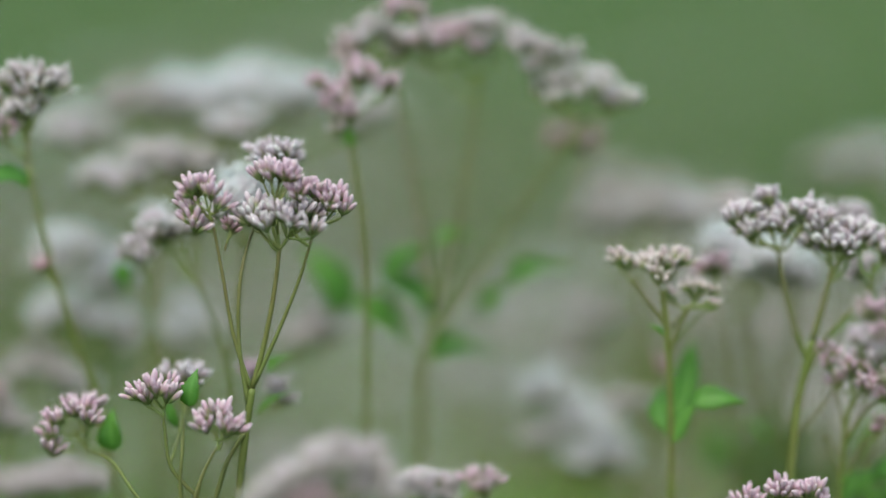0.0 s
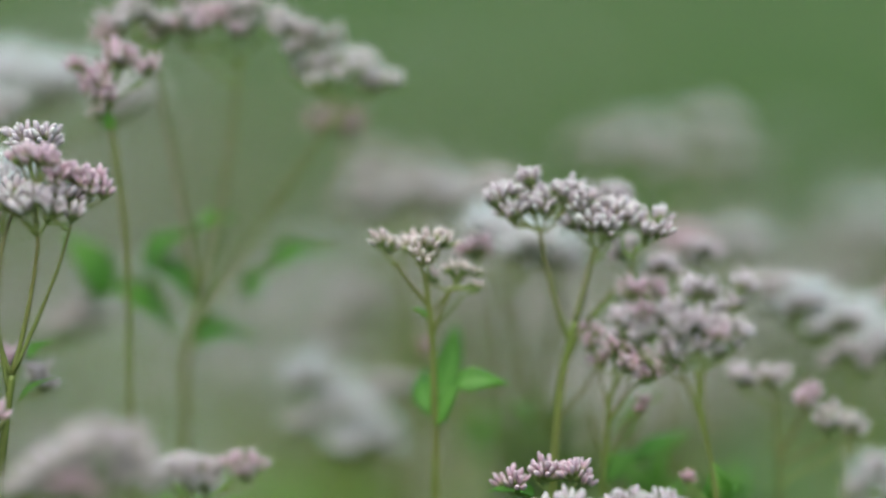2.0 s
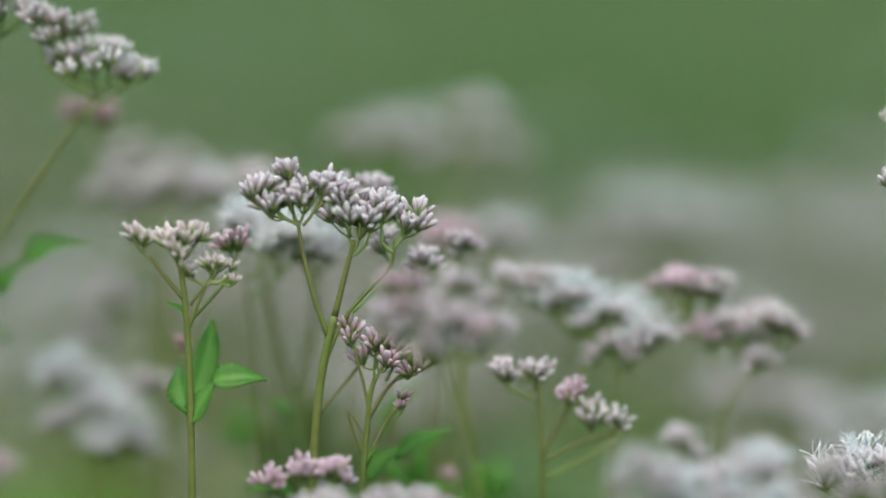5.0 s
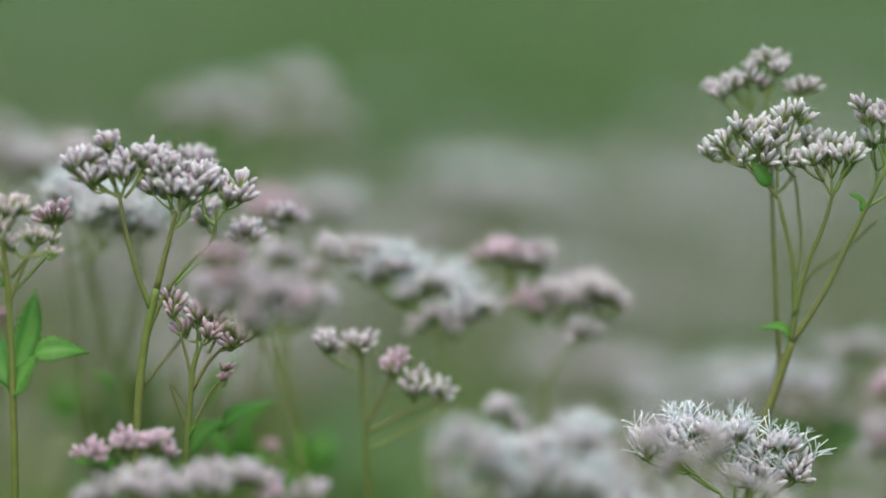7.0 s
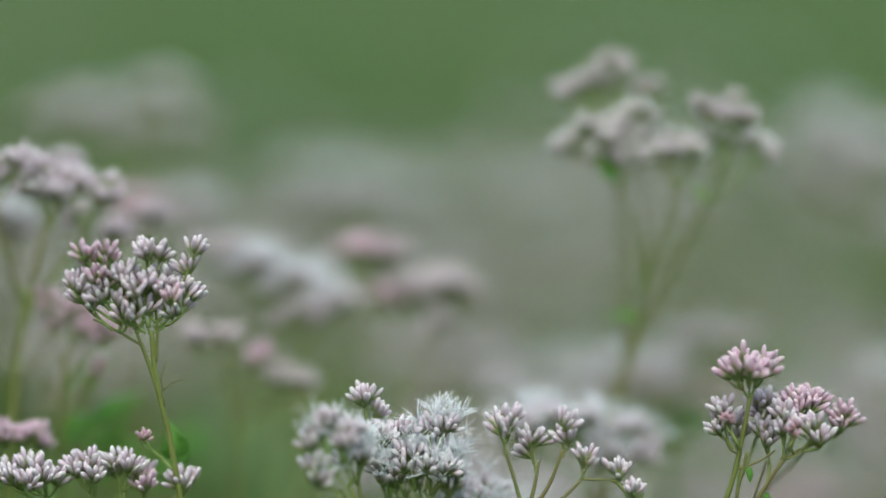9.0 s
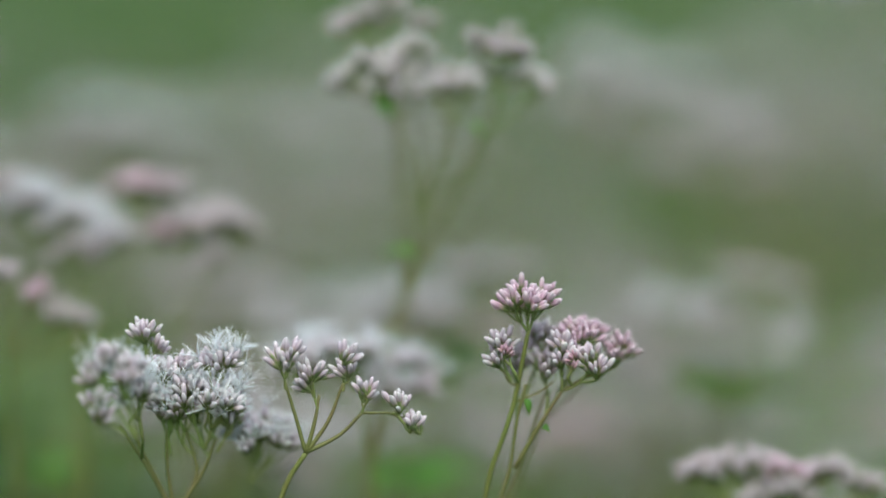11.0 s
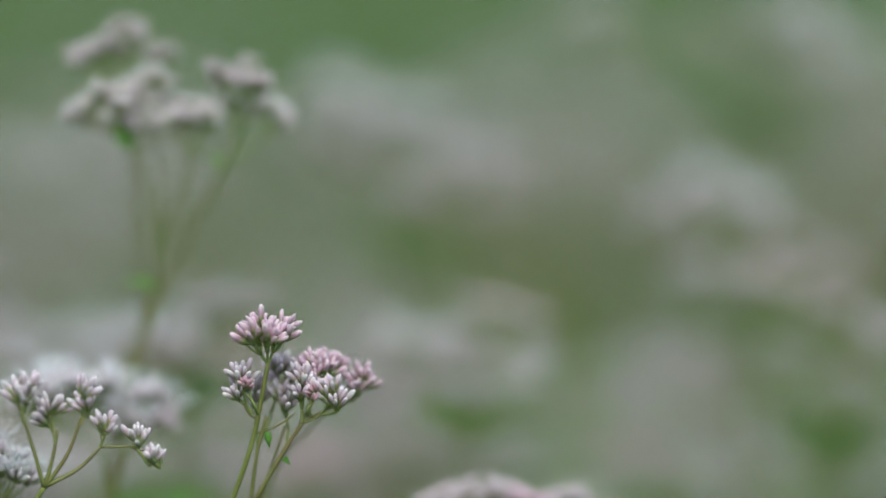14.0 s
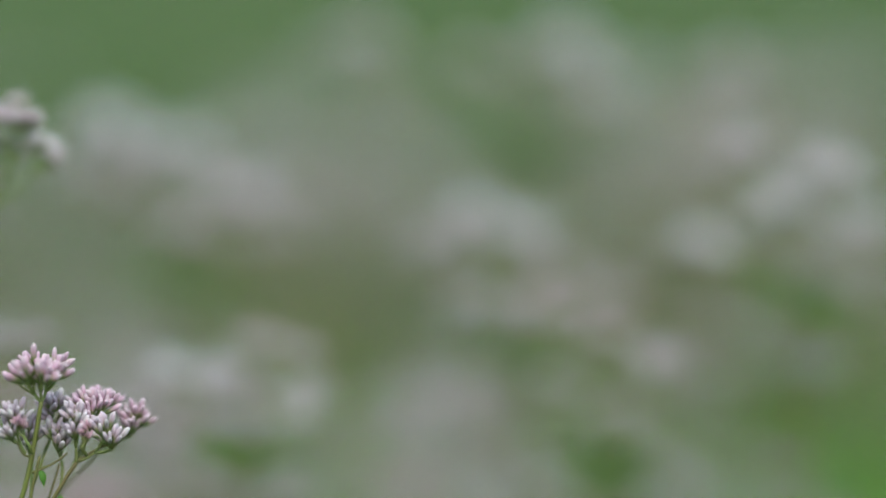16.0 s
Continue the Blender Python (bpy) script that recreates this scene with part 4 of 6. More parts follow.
leaf(p, (-0.0755, 0.8873, 0.8791), (-0.0691, 0.8878, 0.8862), 0.0028, face=(0, -0.7, 0.8))

p = plant("boneset_plant", "pale pink boneset with loose small heads on side stalks", -0.0431, 0.8786)
stem(p, (-0.0431, 0.8786, -0.02), (-0.0439, 0.8689, 0.8695), (-0.0444, 0.8689, 0.8807), (-0.0454, 0.8688, 0.9004), r=0.00081)
branch(p, (-0.0440, 0.8689, 0.8807), (-0.0350, 0.8692, 0.8857), (-0.0267, 0.8695, 0.8886), r=0.00059)
branch(p, (-0.0444, 0.8689, 0.8822), (-0.0392, 0.8691, 0.8920), (-0.0375, 0.8691, 0.8962), r=0.00059)
head(p, -0.0537, 0.8683, 0.9059, 0.0095, 0.0043, "w", (-0.0461, 0.8688, 0.8961), 126)
head(p, -0.0458, 0.8688, 0.9049, 0.0105, 0.0054, "f", (-0.0454, 0.8688, 0.8990), 127)
head(p, -0.0371, 0.8691, 0.9002, 0.0108, 0.0056, "p", (-0.0375, 0.8691, 0.8948), 128)
head(p, -0.0315, 0.8693, 0.8942, 0.0111, 0.0056, "f", (-0.0322, 0.8693, 0.8865), 129)
head(p, -0.0251, 0.8695, 0.8924, 0.0102, 0.0071, "f", (-0.0260, 0.8695, 0.8865), 130)

p = plant("boneset_plant", "white boneset in bloom behind pink buds", -0.0272, 0.9013)
stem(p, (-0.0272, 0.9013, -0.02), (-0.0272, 0.8916, 0.8737), (-0.0274, 0.8916, 0.8910), r=0.00112)
head(p, -0.0291, 0.8915, 0.9168, 0.0211, 0.0098, "b", (-0.0281, 0.8916, 0.9082), 131, fine=False, dense=0.62)
head(p, -0.0191, 0.8918, 0.9112, 0.0179, 0.0104, "b", (-0.0241, 0.8917, 0.9026), 132, fine=False, dense=0.62)
head(p, -0.0403, 0.8911, 0.9209, 0.0211, 0.0084, "b", (-0.0327, 0.8914, 0.9082), 133, fine=False, dense=0.62)
head(p, -0.0247, 0.8917, 0.9068, 0.0211, 0.0065, "w", (-0.0264, 0.8916, 0.8982), 134, fine=False, dense=0.62)
head(p, -0.0488, 0.8907, 0.9238, 0.0178, 0.0077, "f", (-0.0360, 0.8913, 0.9082), 135, fine=False, dense=0.62)

p = plant("boneset_plant", "pink boneset with a flat wide top", -0.0002, 0.9023)
stem(p, (-0.0002, 0.9023, -0.02), (-0.0003, 0.8927, 0.8710), (-0.0005, 0.8927, 0.8884), r=0.00112)
head(p, -0.0107, 0.8927, 0.9226, 0.0195, 0.0065, "p", (-0.0047, 0.8927, 0.9055), 136, fine=False, dense=0.62)
head(p, -0.0023, 0.8927, 0.9219, 0.0146, 0.0058, "f", (-0.0013, 0.8927, 0.9055), 137, fine=False, dense=0.62)
head(p, 0.0063, 0.8927, 0.9136, 0.0243, 0.0079, "f", (0.0021, 0.8927, 0.9048), 138, fine=False, dense=0.62)
head(p, 0.0147, 0.8926, 0.9115, 0.0178, 0.0078, "f", (0.0055, 0.8927, 0.9027), 139, fine=False, dense=0.62)
head(p, -0.0035, 0.8927, 0.9098, 0.0146, 0.0079, "p", (-0.0017, 0.8927, 0.9013), 140, fine=False, dense=0.62)
head(p, 0.0092, 0.8927, 0.9043, 0.0130, 0.0065, "f", (0.0035, 0.8927, 0.8955), 141, fine=False, dense=0.62)

p = plant("boneset_plant", "whitish boneset further off in the patch", -0.0189, 1.0655)
stem(p, (-0.0189, 1.0655, -0.02), (-0.0193, 1.0556, 0.8706), (-0.0195, 1.0556, 0.8910), r=0.00112)
head(p, -0.0298, 1.0554, 0.9245, 0.0230, 0.0104, "o", (-0.0237, 1.0556, 0.9112), 142, fine=False, dense=0.36)
head(p, -0.0164, 1.0557, 0.9221, 0.0287, 0.0122, "o", (-0.0183, 1.0557, 0.9112), 143, fine=False, dense=0.36)
head(p, -0.0014, 1.0558, 0.9198, 0.0248, 0.0122, "o", (-0.0123, 1.0557, 0.9096), 144, fine=False, dense=0.36)
head(p, -0.0346, 1.0552, 0.9094, 0.0249, 0.0097, "f", (-0.0256, 1.0555, 0.8994), 145, fine=False, dense=0.36)
head(p, -0.0197, 1.0556, 0.9095, 0.0230, 0.0088, "f", (-0.0196, 1.0556, 0.8994), 146, fine=False, dense=0.36)

p = plant("boneset_plant", "pale pink boneset standing high at the back", -0.0778, 0.9995)
stem(p, (-0.0778, 0.9995, -0.02), (-0.0779, 0.9908, 0.9095), (-0.0779, 0.9908, 0.9285), r=0.00112)
head(p, -0.0904, 0.9897, 0.9489, 0.0233, 0.0115, "q", (-0.0829, 0.9903, 0.9395), 147, fine=False, dense=0.33)
head(p, -0.0779, 0.9908, 0.9458, 0.0251, 0.0131, "f", (-0.0779, 0.9908, 0.9364), 148, fine=False, dense=0.33)
head(p, -0.0654, 0.9916, 0.9474, 0.0234, 0.0098, "f", (-0.0729, 0.9911, 0.9380), 149, fine=False, dense=0.33)
head(p, -0.0701, 0.9914, 0.9553, 0.0197, 0.0098, "q", (-0.0748, 0.9910, 0.9459), 150, fine=False, dense=0.33)
head(p, -0.1027, 0.9885, 0.9474, 0.0179, 0.0098, "f", (-0.0879, 0.9899, 0.9380), 151, fine=False, dense=0.33)

p = plant("boneset_plant", "grey-pink boneset standing behind taller ones", 0.0235, 1.0090)
stem(p, (0.0235, 1.0090, -0.02), (0.0235, 0.9997, 0.8334), (0.0232, 0.9997, 0.8528), r=0.00112)
head(p, 0.0070, 0.9999, 0.8752, 0.0238, 0.0100, "f", (0.0166, 0.9999, 0.8657), 152, fine=False, dense=0.47)
head(p, 0.0228, 0.9997, 0.8739, 0.0256, 0.0100, "q", (0.0230, 0.9997, 0.8642), 153, fine=False, dense=0.47)
head(p, 0.0545, 0.9985, 0.8729, 0.0200, 0.0083, "o", (0.0357, 0.9993, 0.8628), 154, fine=False, dense=0.47)
head(p, 0.0419, 0.9991, 0.8710, 0.0201, 0.0084, "o", (0.0306, 0.9995, 0.8611), 155, fine=False, dense=0.47)
head(p, -0.0026, 0.9999, 0.8782, 0.0183, 0.0084, "q", (0.0128, 0.9999, 0.8688), 156, fine=False, dense=0.47)

p = plant("boneset_plant", "pink boneset half hidden behind nearer heads", -0.1468, 0.9411)
stem(p, (-0.1468, 0.9411, -0.02), (-0.1463, 0.9319, 0.9048), (-0.1461, 0.9319, 0.9228), r=0.00112)
head(p, -0.1460, 0.9320, 0.9423, 0.0238, 0.0125, "f", (-0.1461, 0.9320, 0.9333), 157, fine=False, dense=0.47)
head(p, -0.1591, 0.9298, 0.9394, 0.0204, 0.0124, "f", (-0.1514, 0.9311, 0.9304), 158, fine=False, dense=0.47)
head(p, -0.1343, 0.9337, 0.9407, 0.0170, 0.0109, "q", (-0.1414, 0.9326, 0.9318), 159, fine=False, dense=0.47)

p = plant("boneset_plant", "low white boneset near the ground", -0.1688, 1.0279)
stem(p, (-0.1688, 1.0279, -0.02), (-0.1689, 1.0186, 0.8182), (-0.1687, 1.0187, 0.8383), r=0.00112)
head(p, -0.1749, 1.0177, 0.8667, 0.0225, 0.0120, "q", (-0.1711, 1.0183, 0.8566), 160, fine=False, dense=0.47)
head(p, -0.1653, 1.0193, 0.8565, 0.0206, 0.0120, "f", (-0.1674, 1.0189, 0.8466), 161, fine=False, dense=0.47)

p = plant("boneset_plant", "rounded pale pink boneset head full of slender buds", -0.0538, 0.8257)
stem(p, (-0.0538, 0.8257, -0.02), (-0.0546, 0.8156, 0.8742), (-0.0572, 0.8154, 0.8895), (-0.0600, 0.8152, 0.9033), (-0.0607, 0.8151, 0.9130), r=0.00081, thin=0.8)
branch(p, (-0.0581, 0.8153, 0.8951), (-0.0617, 0.8151, 0.9061), (-0.0642, 0.8149, 0.9131), r=0.00066)
branch(p, (-0.0632, 0.8150, 0.9102), (-0.0686, 0.8145, 0.9135), (-0.0746, 0.8140, 0.9167), r=0.00040)
branch(p, (-0.0599, 0.8152, 0.9061), (-0.0594, 0.8152, 0.9130), (-0.0597, 0.8152, 0.9198), r=0.00053)
head(p, -0.0723, 0.8142, 0.9326, 0.0171, 0.0074, "p", (-0.0652, 0.8148, 0.9172), 162, dense=0.85)
head(p, -0.0604, 0.8152, 0.9335, 0.0148, 0.0072, "w", (-0.0615, 0.8151, 0.9178), 163, dense=0.85)
head(p, -0.0504, 0.8159, 0.9324, 0.0102, 0.0062, "w", (-0.0577, 0.8154, 0.9178), 164, dense=0.85)
head(p, -0.0677, 0.8146, 0.9279, 0.0133, 0.0059, "w", (-0.0624, 0.8150, 0.9165), 165, dense=0.85)
head(p, -0.0582, 0.8153, 0.9280, 0.0124, 0.0062, "w", (-0.0611, 0.8151, 0.9171), 166, dense=0.85)
head(p, -0.0525, 0.8157, 0.9252, 0.0115, 0.0062, "w", (-0.0584, 0.8153, 0.9150), 167, dense=0.85)
head(p, -0.0754, 0.8139, 0.9215, 0.0133, 0.0077, "w", (-0.0699, 0.8144, 0.9139), 168, dense=0.85)
head(p, -0.0656, 0.8148, 0.9193, 0.0172, 0.0079, "w", (-0.0621, 0.8150, 0.9131), 169, dense=0.85)
head(p, -0.0547, 0.8156, 0.9198, 0.0109, 0.0057, "w", (-0.0605, 0.8152, 0.9130), 170, dense=0.85)
head(p, -0.0630, 0.8150, 0.9243, 0.0187, 0.0069, "w", (-0.0615, 0.8151, 0.9144), 171, dense=0.85)
head(p, -0.0735, 0.8141, 0.9262, 0.0124, 0.0062, "p", (-0.0666, 0.8147, 0.9152), 172, dense=0.85)
head(p, -0.0539, 0.8156, 0.9218, 0.0109, 0.0055, "w", (-0.0591, 0.8153, 0.9144), 173, dense=0.85)
head(p, -0.0784, 0.8136, 0.9277, 0.0093, 0.0054, "w", (-0.0679, 0.8146, 0.9152), 174, dense=0.85)
head(p, -0.0694, 0.8145, 0.9236, 0.0150, 0.0089, "w", (-0.0645, 0.8149, 0.9145), 175, dense=0.85)
head(p, -0.0568, 0.8154, 0.9236, 0.0141, 0.0089, "p", (-0.0602, 0.8152, 0.9144), 176, dense=0.85)
branch(p, (-0.0583, 0.8153, 0.8989), (-0.0560, 0.8155, 0.9008), (-0.0533, 0.8157, 0.9016), r=0.00020)
branch(p, (-0.0583, 0.8153, 0.8992), (-0.0586, 0.8153, 0.9026), (-0.0574, 0.8154, 0.9053), r=0.00020)
leaf(p, (-0.0553, 0.8215, 0.8813), (-0.0572, 0.8214, 0.8905), 0.0063, face=(0, -1, 0.4))
leaf(p, (-0.0557, 0.8215, 0.8806), (-0.0518, 0.8218, 0.8854), 0.0041, face=(0, -1, 0.4))
head(p, -0.0626, 0.8165, 0.8873, 0.0056, 0.0040, "d", (-0.0590, 0.8168, 0.8823), 177, size=0.003)

p = plant("boneset_plant", "row of pink-white boneset heads low to the ground", -0.0711, 0.8262)
stem(p, (-0.0711, 0.8262, -0.02), (-0.0710, 0.8162, 0.8616), (-0.0702, 0.8162, 0.8658), r=0.00093)
branch(p, (-0.0703, 0.8162, 0.8651), (-0.0790, 0.8154, 0.8695), (-0.0843, 0.8149, 0.8717), r=0.00059)
branch(p, (-0.0703, 0.8162, 0.8644), (-0.0641, 0.8167, 0.8691), (-0.0572, 0.8172, 0.8725), r=0.00059)
head(p, -0.0902, 0.8143, 0.8791, 0.0219, 0.0095, "w", (-0.0857, 0.8148, 0.8704), 178, dense=1.2)
head(p, -0.0774, 0.8156, 0.8802, 0.0172, 0.0100, "w", (-0.0749, 0.8158, 0.8694), 179, dense=1.2)
head(p, -0.0686, 0.8164, 0.8813, 0.0157, 0.0083, "w", (-0.0688, 0.8164, 0.8699), 180, dense=1.2)
head(p, -0.0633, 0.8168, 0.8775, 0.0110, 0.0063, "p", (-0.0634, 0.8168, 0.8691), 181, dense=1.2)
head(p, -0.0538, 0.8175, 0.8768, 0.0113, 0.0058, "w", (-0.0586, 0.8172, 0.8704), 182, dense=1.2)
head(p, -0.1030, 0.8127, 0.8779, 0.0141, 0.0087, "w", (-0.0898, 0.8143, 0.8698), 183, dense=1.2)

p = plant("boneset_plant", "boneset in white bloom with threadlike open florets", -0.0039, 0.8262)
stem(p, (-0.0039, 0.8262, -0.02), (-0.0039, 0.8162, 0.8485), (-0.0032, 0.8162, 0.8527), r=0.00112, thin=0.9)
branch(p, (-0.0032, 0.8162, 0.8520), (-0.0086, 0.8162, 0.8625), (-0.0160, 0.8161, 0.8745), r=0.00059)
branch(p, (-0.0029, 0.8162, 0.8520), (0.0024, 0.8162, 0.8624), (-0.0000, 0.8162, 0.8729), r=0.00059)
branch(p, (-0.0029, 0.8162, 0.8520), (0.0044, 0.8162, 0.8638), (0.0072, 0.8162, 0.8708), r=0.00059)
branch(p, (-0.0032, 0.8162, 0.8527), (-0.0046, 0.8162, 0.8639), (-0.0048, 0.8162, 0.8730), r=0.00059)
branch(p, (-0.0032, 0.8162, 0.8520), (-0.0099, 0.8162, 0.8667), (-0.0139, 0.8161, 0.8751), r=0.00059)
head(p, -0.0090, 0.8162, 0.8970, 0.0141, 0.0055, "w", (-0.0091, 0.8162, 0.8820), 184)
head(p, -0.0162, 0.7958, 0.8937, 0.0206, 0.0110, "q", (-0.0117, 0.7959, 0.8752), 185)
head(p, 0.0080, 0.8162, 0.8930, 0.0157, 0.0083, "o", (0.0045, 0.8162, 0.8736), 186)
head(p, 0.0032, 0.8162, 0.8847, 0.0283, 0.0088, "o", (0.0044, 0.8162, 0.8680), 187, dense=1.2)
head(p, -0.0051, 0.8162, 0.8789, 0.0126, 0.0070, "w", (-0.0038, 0.8162, 0.8667), 188)
head(p, 0.0113, 0.8162, 0.8798, 0.0141, 0.0070, "o", (0.0072, 0.8162, 0.8673), 189)
head(p, -0.0210, 0.7957, 0.8841, 0.0107, 0.0061, "q", (-0.0144, 0.7959, 0.8766), 190)
head(p, -0.0117, 0.8042, 0.8878, 0.0170, 0.0099, "o", (-0.0105, 0.8042, 0.8734), 191)
head(p, -0.0043, 0.8162, 0.8887, 0.0172, 0.0075, "q", (-0.0037, 0.8162, 0.8723), 192)
head(p, -0.0010, 0.8162, 0.8799, 0.0173, 0.0075, "q", (-0.0010, 0.8162, 0.8694), 193)
head(p, 0.0184, 0.8243, 0.8732, 0.0222, 0.0102, "o", (0.0156, 0.8244, 0.8577), 194, dense=1.3)

p = plant("boneset_plant", "slender boneset with separate bunches of pink-white buds", 0.0200, 0.8188)
stem(p, (0.0200, 0.8188, -0.02), (0.0214, 0.8089, 0.8542), (0.0247, 0.8088, 0.8625), (0.0286, 0.8086, 0.8683), r=0.00068, thin=0.9)
branch(p, (0.0286, 0.8086, 0.8683), (0.0261, 0.8087, 0.8777), (0.0239, 0.8088, 0.8853), r=0.00059)
branch(p, (0.0286, 0.8086, 0.8683), (0.0309, 0.8086, 0.8764), (0.0319, 0.8085, 0.8826), r=0.00059)
branch(p, (0.0286, 0.8086, 0.8683), (0.0342, 0.8084, 0.8764), (0.0376, 0.8083, 0.8853), r=0.00059)
branch(p, (0.0291, 0.8086, 0.8687), (0.0370, 0.8083, 0.8729), (0.0422, 0.8080, 0.8781), r=0.00059)
branch(p, (0.0422, 0.8080, 0.8781), (0.0471, 0.8078, 0.8780), (0.0489, 0.8077, 0.8781), r=0.00040)
branch(p, (0.0485, 0.8077, 0.8781), (0.0512, 0.8075, 0.8770), (0.0525, 0.8074, 0.8770), r=0.00026)
head(p, 0.0236, 0.8088, 0.8929, 0.0131, 0.0077, "w", (0.0239, 0.8088, 0.8840), 195, dense=0.9)
head(p, 0.0305, 0.8086, 0.8873, 0.0122, 0.0072, "w", (0.0316, 0.8085, 0.8791), 196, dense=0.9)
head(p, 0.0383, 0.8082, 0.8912, 0.0087, 0.0064, "w", (0.0376, 0.8083, 0.8833), 197, dense=0.9)
head(p, 0.0434, 0.8080, 0.8849, 0.0087, 0.0075, "w", (0.0422, 0.8080, 0.8781), 198, dense=0.9)
head(p, 0.0511, 0.8075, 0.8830, 0.0053, 0.0052, "w", (0.0494, 0.8076, 0.8780), 199)
head(p, 0.0541, 0.8073, 0.8777, 0.0056, 0.0025, "w", (0.0508, 0.8075, 0.8773), 200, dense=0.6)

p = plant("boneset_plant", "white boneset in full bloom behind budding stalks", 0.0492, 0.8628)
stem(p, (0.0492, 0.8628, -0.02), (0.0477, 0.8530, 0.8437), (0.0463, 0.8531, 0.8555), (0.0456, 0.8532, 0.8657), r=0.00093)
branch(p, (0.0463, 0.8531, 0.8540), (0.0505, 0.8529, 0.8657), (0.0547, 0.8526, 0.8730), r=0.00059)
head(p, 0.0405, 0.8534, 0.8875, 0.0245, 0.0066, "o", (0.0455, 0.8532, 0.8729), 201, fine=False, dense=0.62)
head(p, 0.0276, 0.8539, 0.8860, 0.0180, 0.0066, "o", (0.0419, 0.8534, 0.8700), 202, fine=False, dense=0.62)
head(p, 0.0533, 0.8527, 0.8838, 0.0180, 0.0079, "o", (0.0534, 0.8527, 0.8715), 203, fine=False, dense=0.62)
head(p, 0.0604, 0.8522, 0.8788, 0.0131, 0.0074, "o", (0.0548, 0.8526, 0.8700), 204, fine=False, dense=0.62)
head(p, 0.0505, 0.8529, 0.8788, 0.0148, 0.0066, "o", (0.0491, 0.8530, 0.8686), 205, fine=False, dense=0.62)
leaf(p, (0.0596, 0.9019, 0.8370), (0.0776, 0.9006, 0.8449), 0.0121)
leaf(p, (-0.0391, 0.9220, 0.8366), (-0.0268, 0.9224, 0.8441), 0.0107)
leaf(p, (0.0475, 0.9027, 0.8385), (0.0641, 0.9016, 0.8432), 0.0091)

p = plant("boneset_plant", "pink-topped boneset with grey-pink lower heads", 0.0750, 0.8201)
stem(p, (0.0750, 0.8201, -0.02), (0.0735, 0.8104, 0.8628), (0.0786, 0.8099, 0.8778), (0.0808, 0.8097, 0.8882), (0.0825, 0.8095, 0.8974), r=0.00068, thin=0.8)
branch(p, (0.0735, 0.8105, 0.8501), (0.0778, 0.8100, 0.8621), (0.0799, 0.8098, 0.8758), (0.0819, 0.8096, 0.8840), r=0.00059)
branch(p, (0.0792, 0.8098, 0.8634), (0.0859, 0.8092, 0.8751), (0.0906, 0.8087, 0.8824), r=0.00059)
branch(p, (0.0906, 0.8087, 0.8824), (0.0953, 0.8082, 0.8853), (0.1006, 0.8075, 0.8878), r=0.00040)
branch(p, (0.0805, 0.8097, 0.8833), (0.0779, 0.8100, 0.8847), (0.0766, 0.8101, 0.8875), r=0.00033)
branch(p, (0.0799, 0.8098, 0.8799), (0.0859, 0.8092, 0.8826), (0.0886, 0.8089, 0.8847), r=0.00033)
branch(p, (0.0736, 0.8107, 0.8320), (0.0837, 0.8280, 0.8605), (0.0892, 0.8274, 0.8720), (0.0933, 0.8270, 0.8761), r=0.00053)
head(p, 0.0819, 0.8095, 0.9050, 0.0210, 0.0077, "p", (0.0825, 0.8095, 0.8970), 206, dense=1.35)
head(p, 0.0763, 0.8101, 0.8928, 0.0130, 0.0097, "w", (0.0786, 0.8099, 0.8847), 207)
head(p, 0.0967, 0.8176, 0.8974, 0.0157, 0.0093, "p", (0.0931, 0.8180, 0.8849), 208)
head(p, 0.0906, 0.8087, 0.8916, 0.0124, 0.0104, "w", (0.0906, 0.8087, 0.8824), 209)
head(p, 0.0980, 0.8078, 0.8902, 0.0124, 0.0090, "w", (0.0913, 0.8086, 0.8826), 210)
head(p, 0.1061, 0.8180, 0.8912, 0.0132, 0.0086, "p", (0.0979, 0.8190, 0.8839), 211)
head(p, 0.0869, 0.8187, 0.8941, 0.0125, 0.0098, "w", (0.0842, 0.8190, 0.8835), 212)
head(p, 0.0927, 0.8055, 0.8919, 0.0049, 0.0034, "d", (0.0916, 0.8056, 0.8866), 213, size=0.0028)
head(p, 0.0772, 0.8071, 0.8945, 0.0043, 0.0030, "d", (0.0790, 0.8069, 0.8874), 214, size=0.0028)
head(p, 0.0871, 0.8143, 0.8891, 0.0131, 0.0093, "w", (0.0878, 0.8142, 0.8802), 215)
head(p, 0.0945, 0.8134, 0.8947, 0.0150, 0.0087, "p", (0.0926, 0.8137, 0.8836), 216)
head(p, 0.0803, 0.8179, 0.8893, 0.0109, 0.0075, "w", (0.0806, 0.8179, 0.8804), 217)
branch(p, (0.0735, 0.8106, 0.8489), (0.0803, 0.8150, 0.8609), (0.0837, 0.8146, 0.8705), (0.0871, 0.8143, 0.8809), r=0.00046)
leaf(p, (0.0819, 0.8096, 0.8806), (0.0829, 0.8094, 0.8764), 0.0016)
leaf(p, (0.0859, 0.8092, 0.8737), (0.0879, 0.8090, 0.8723), 0.0019)

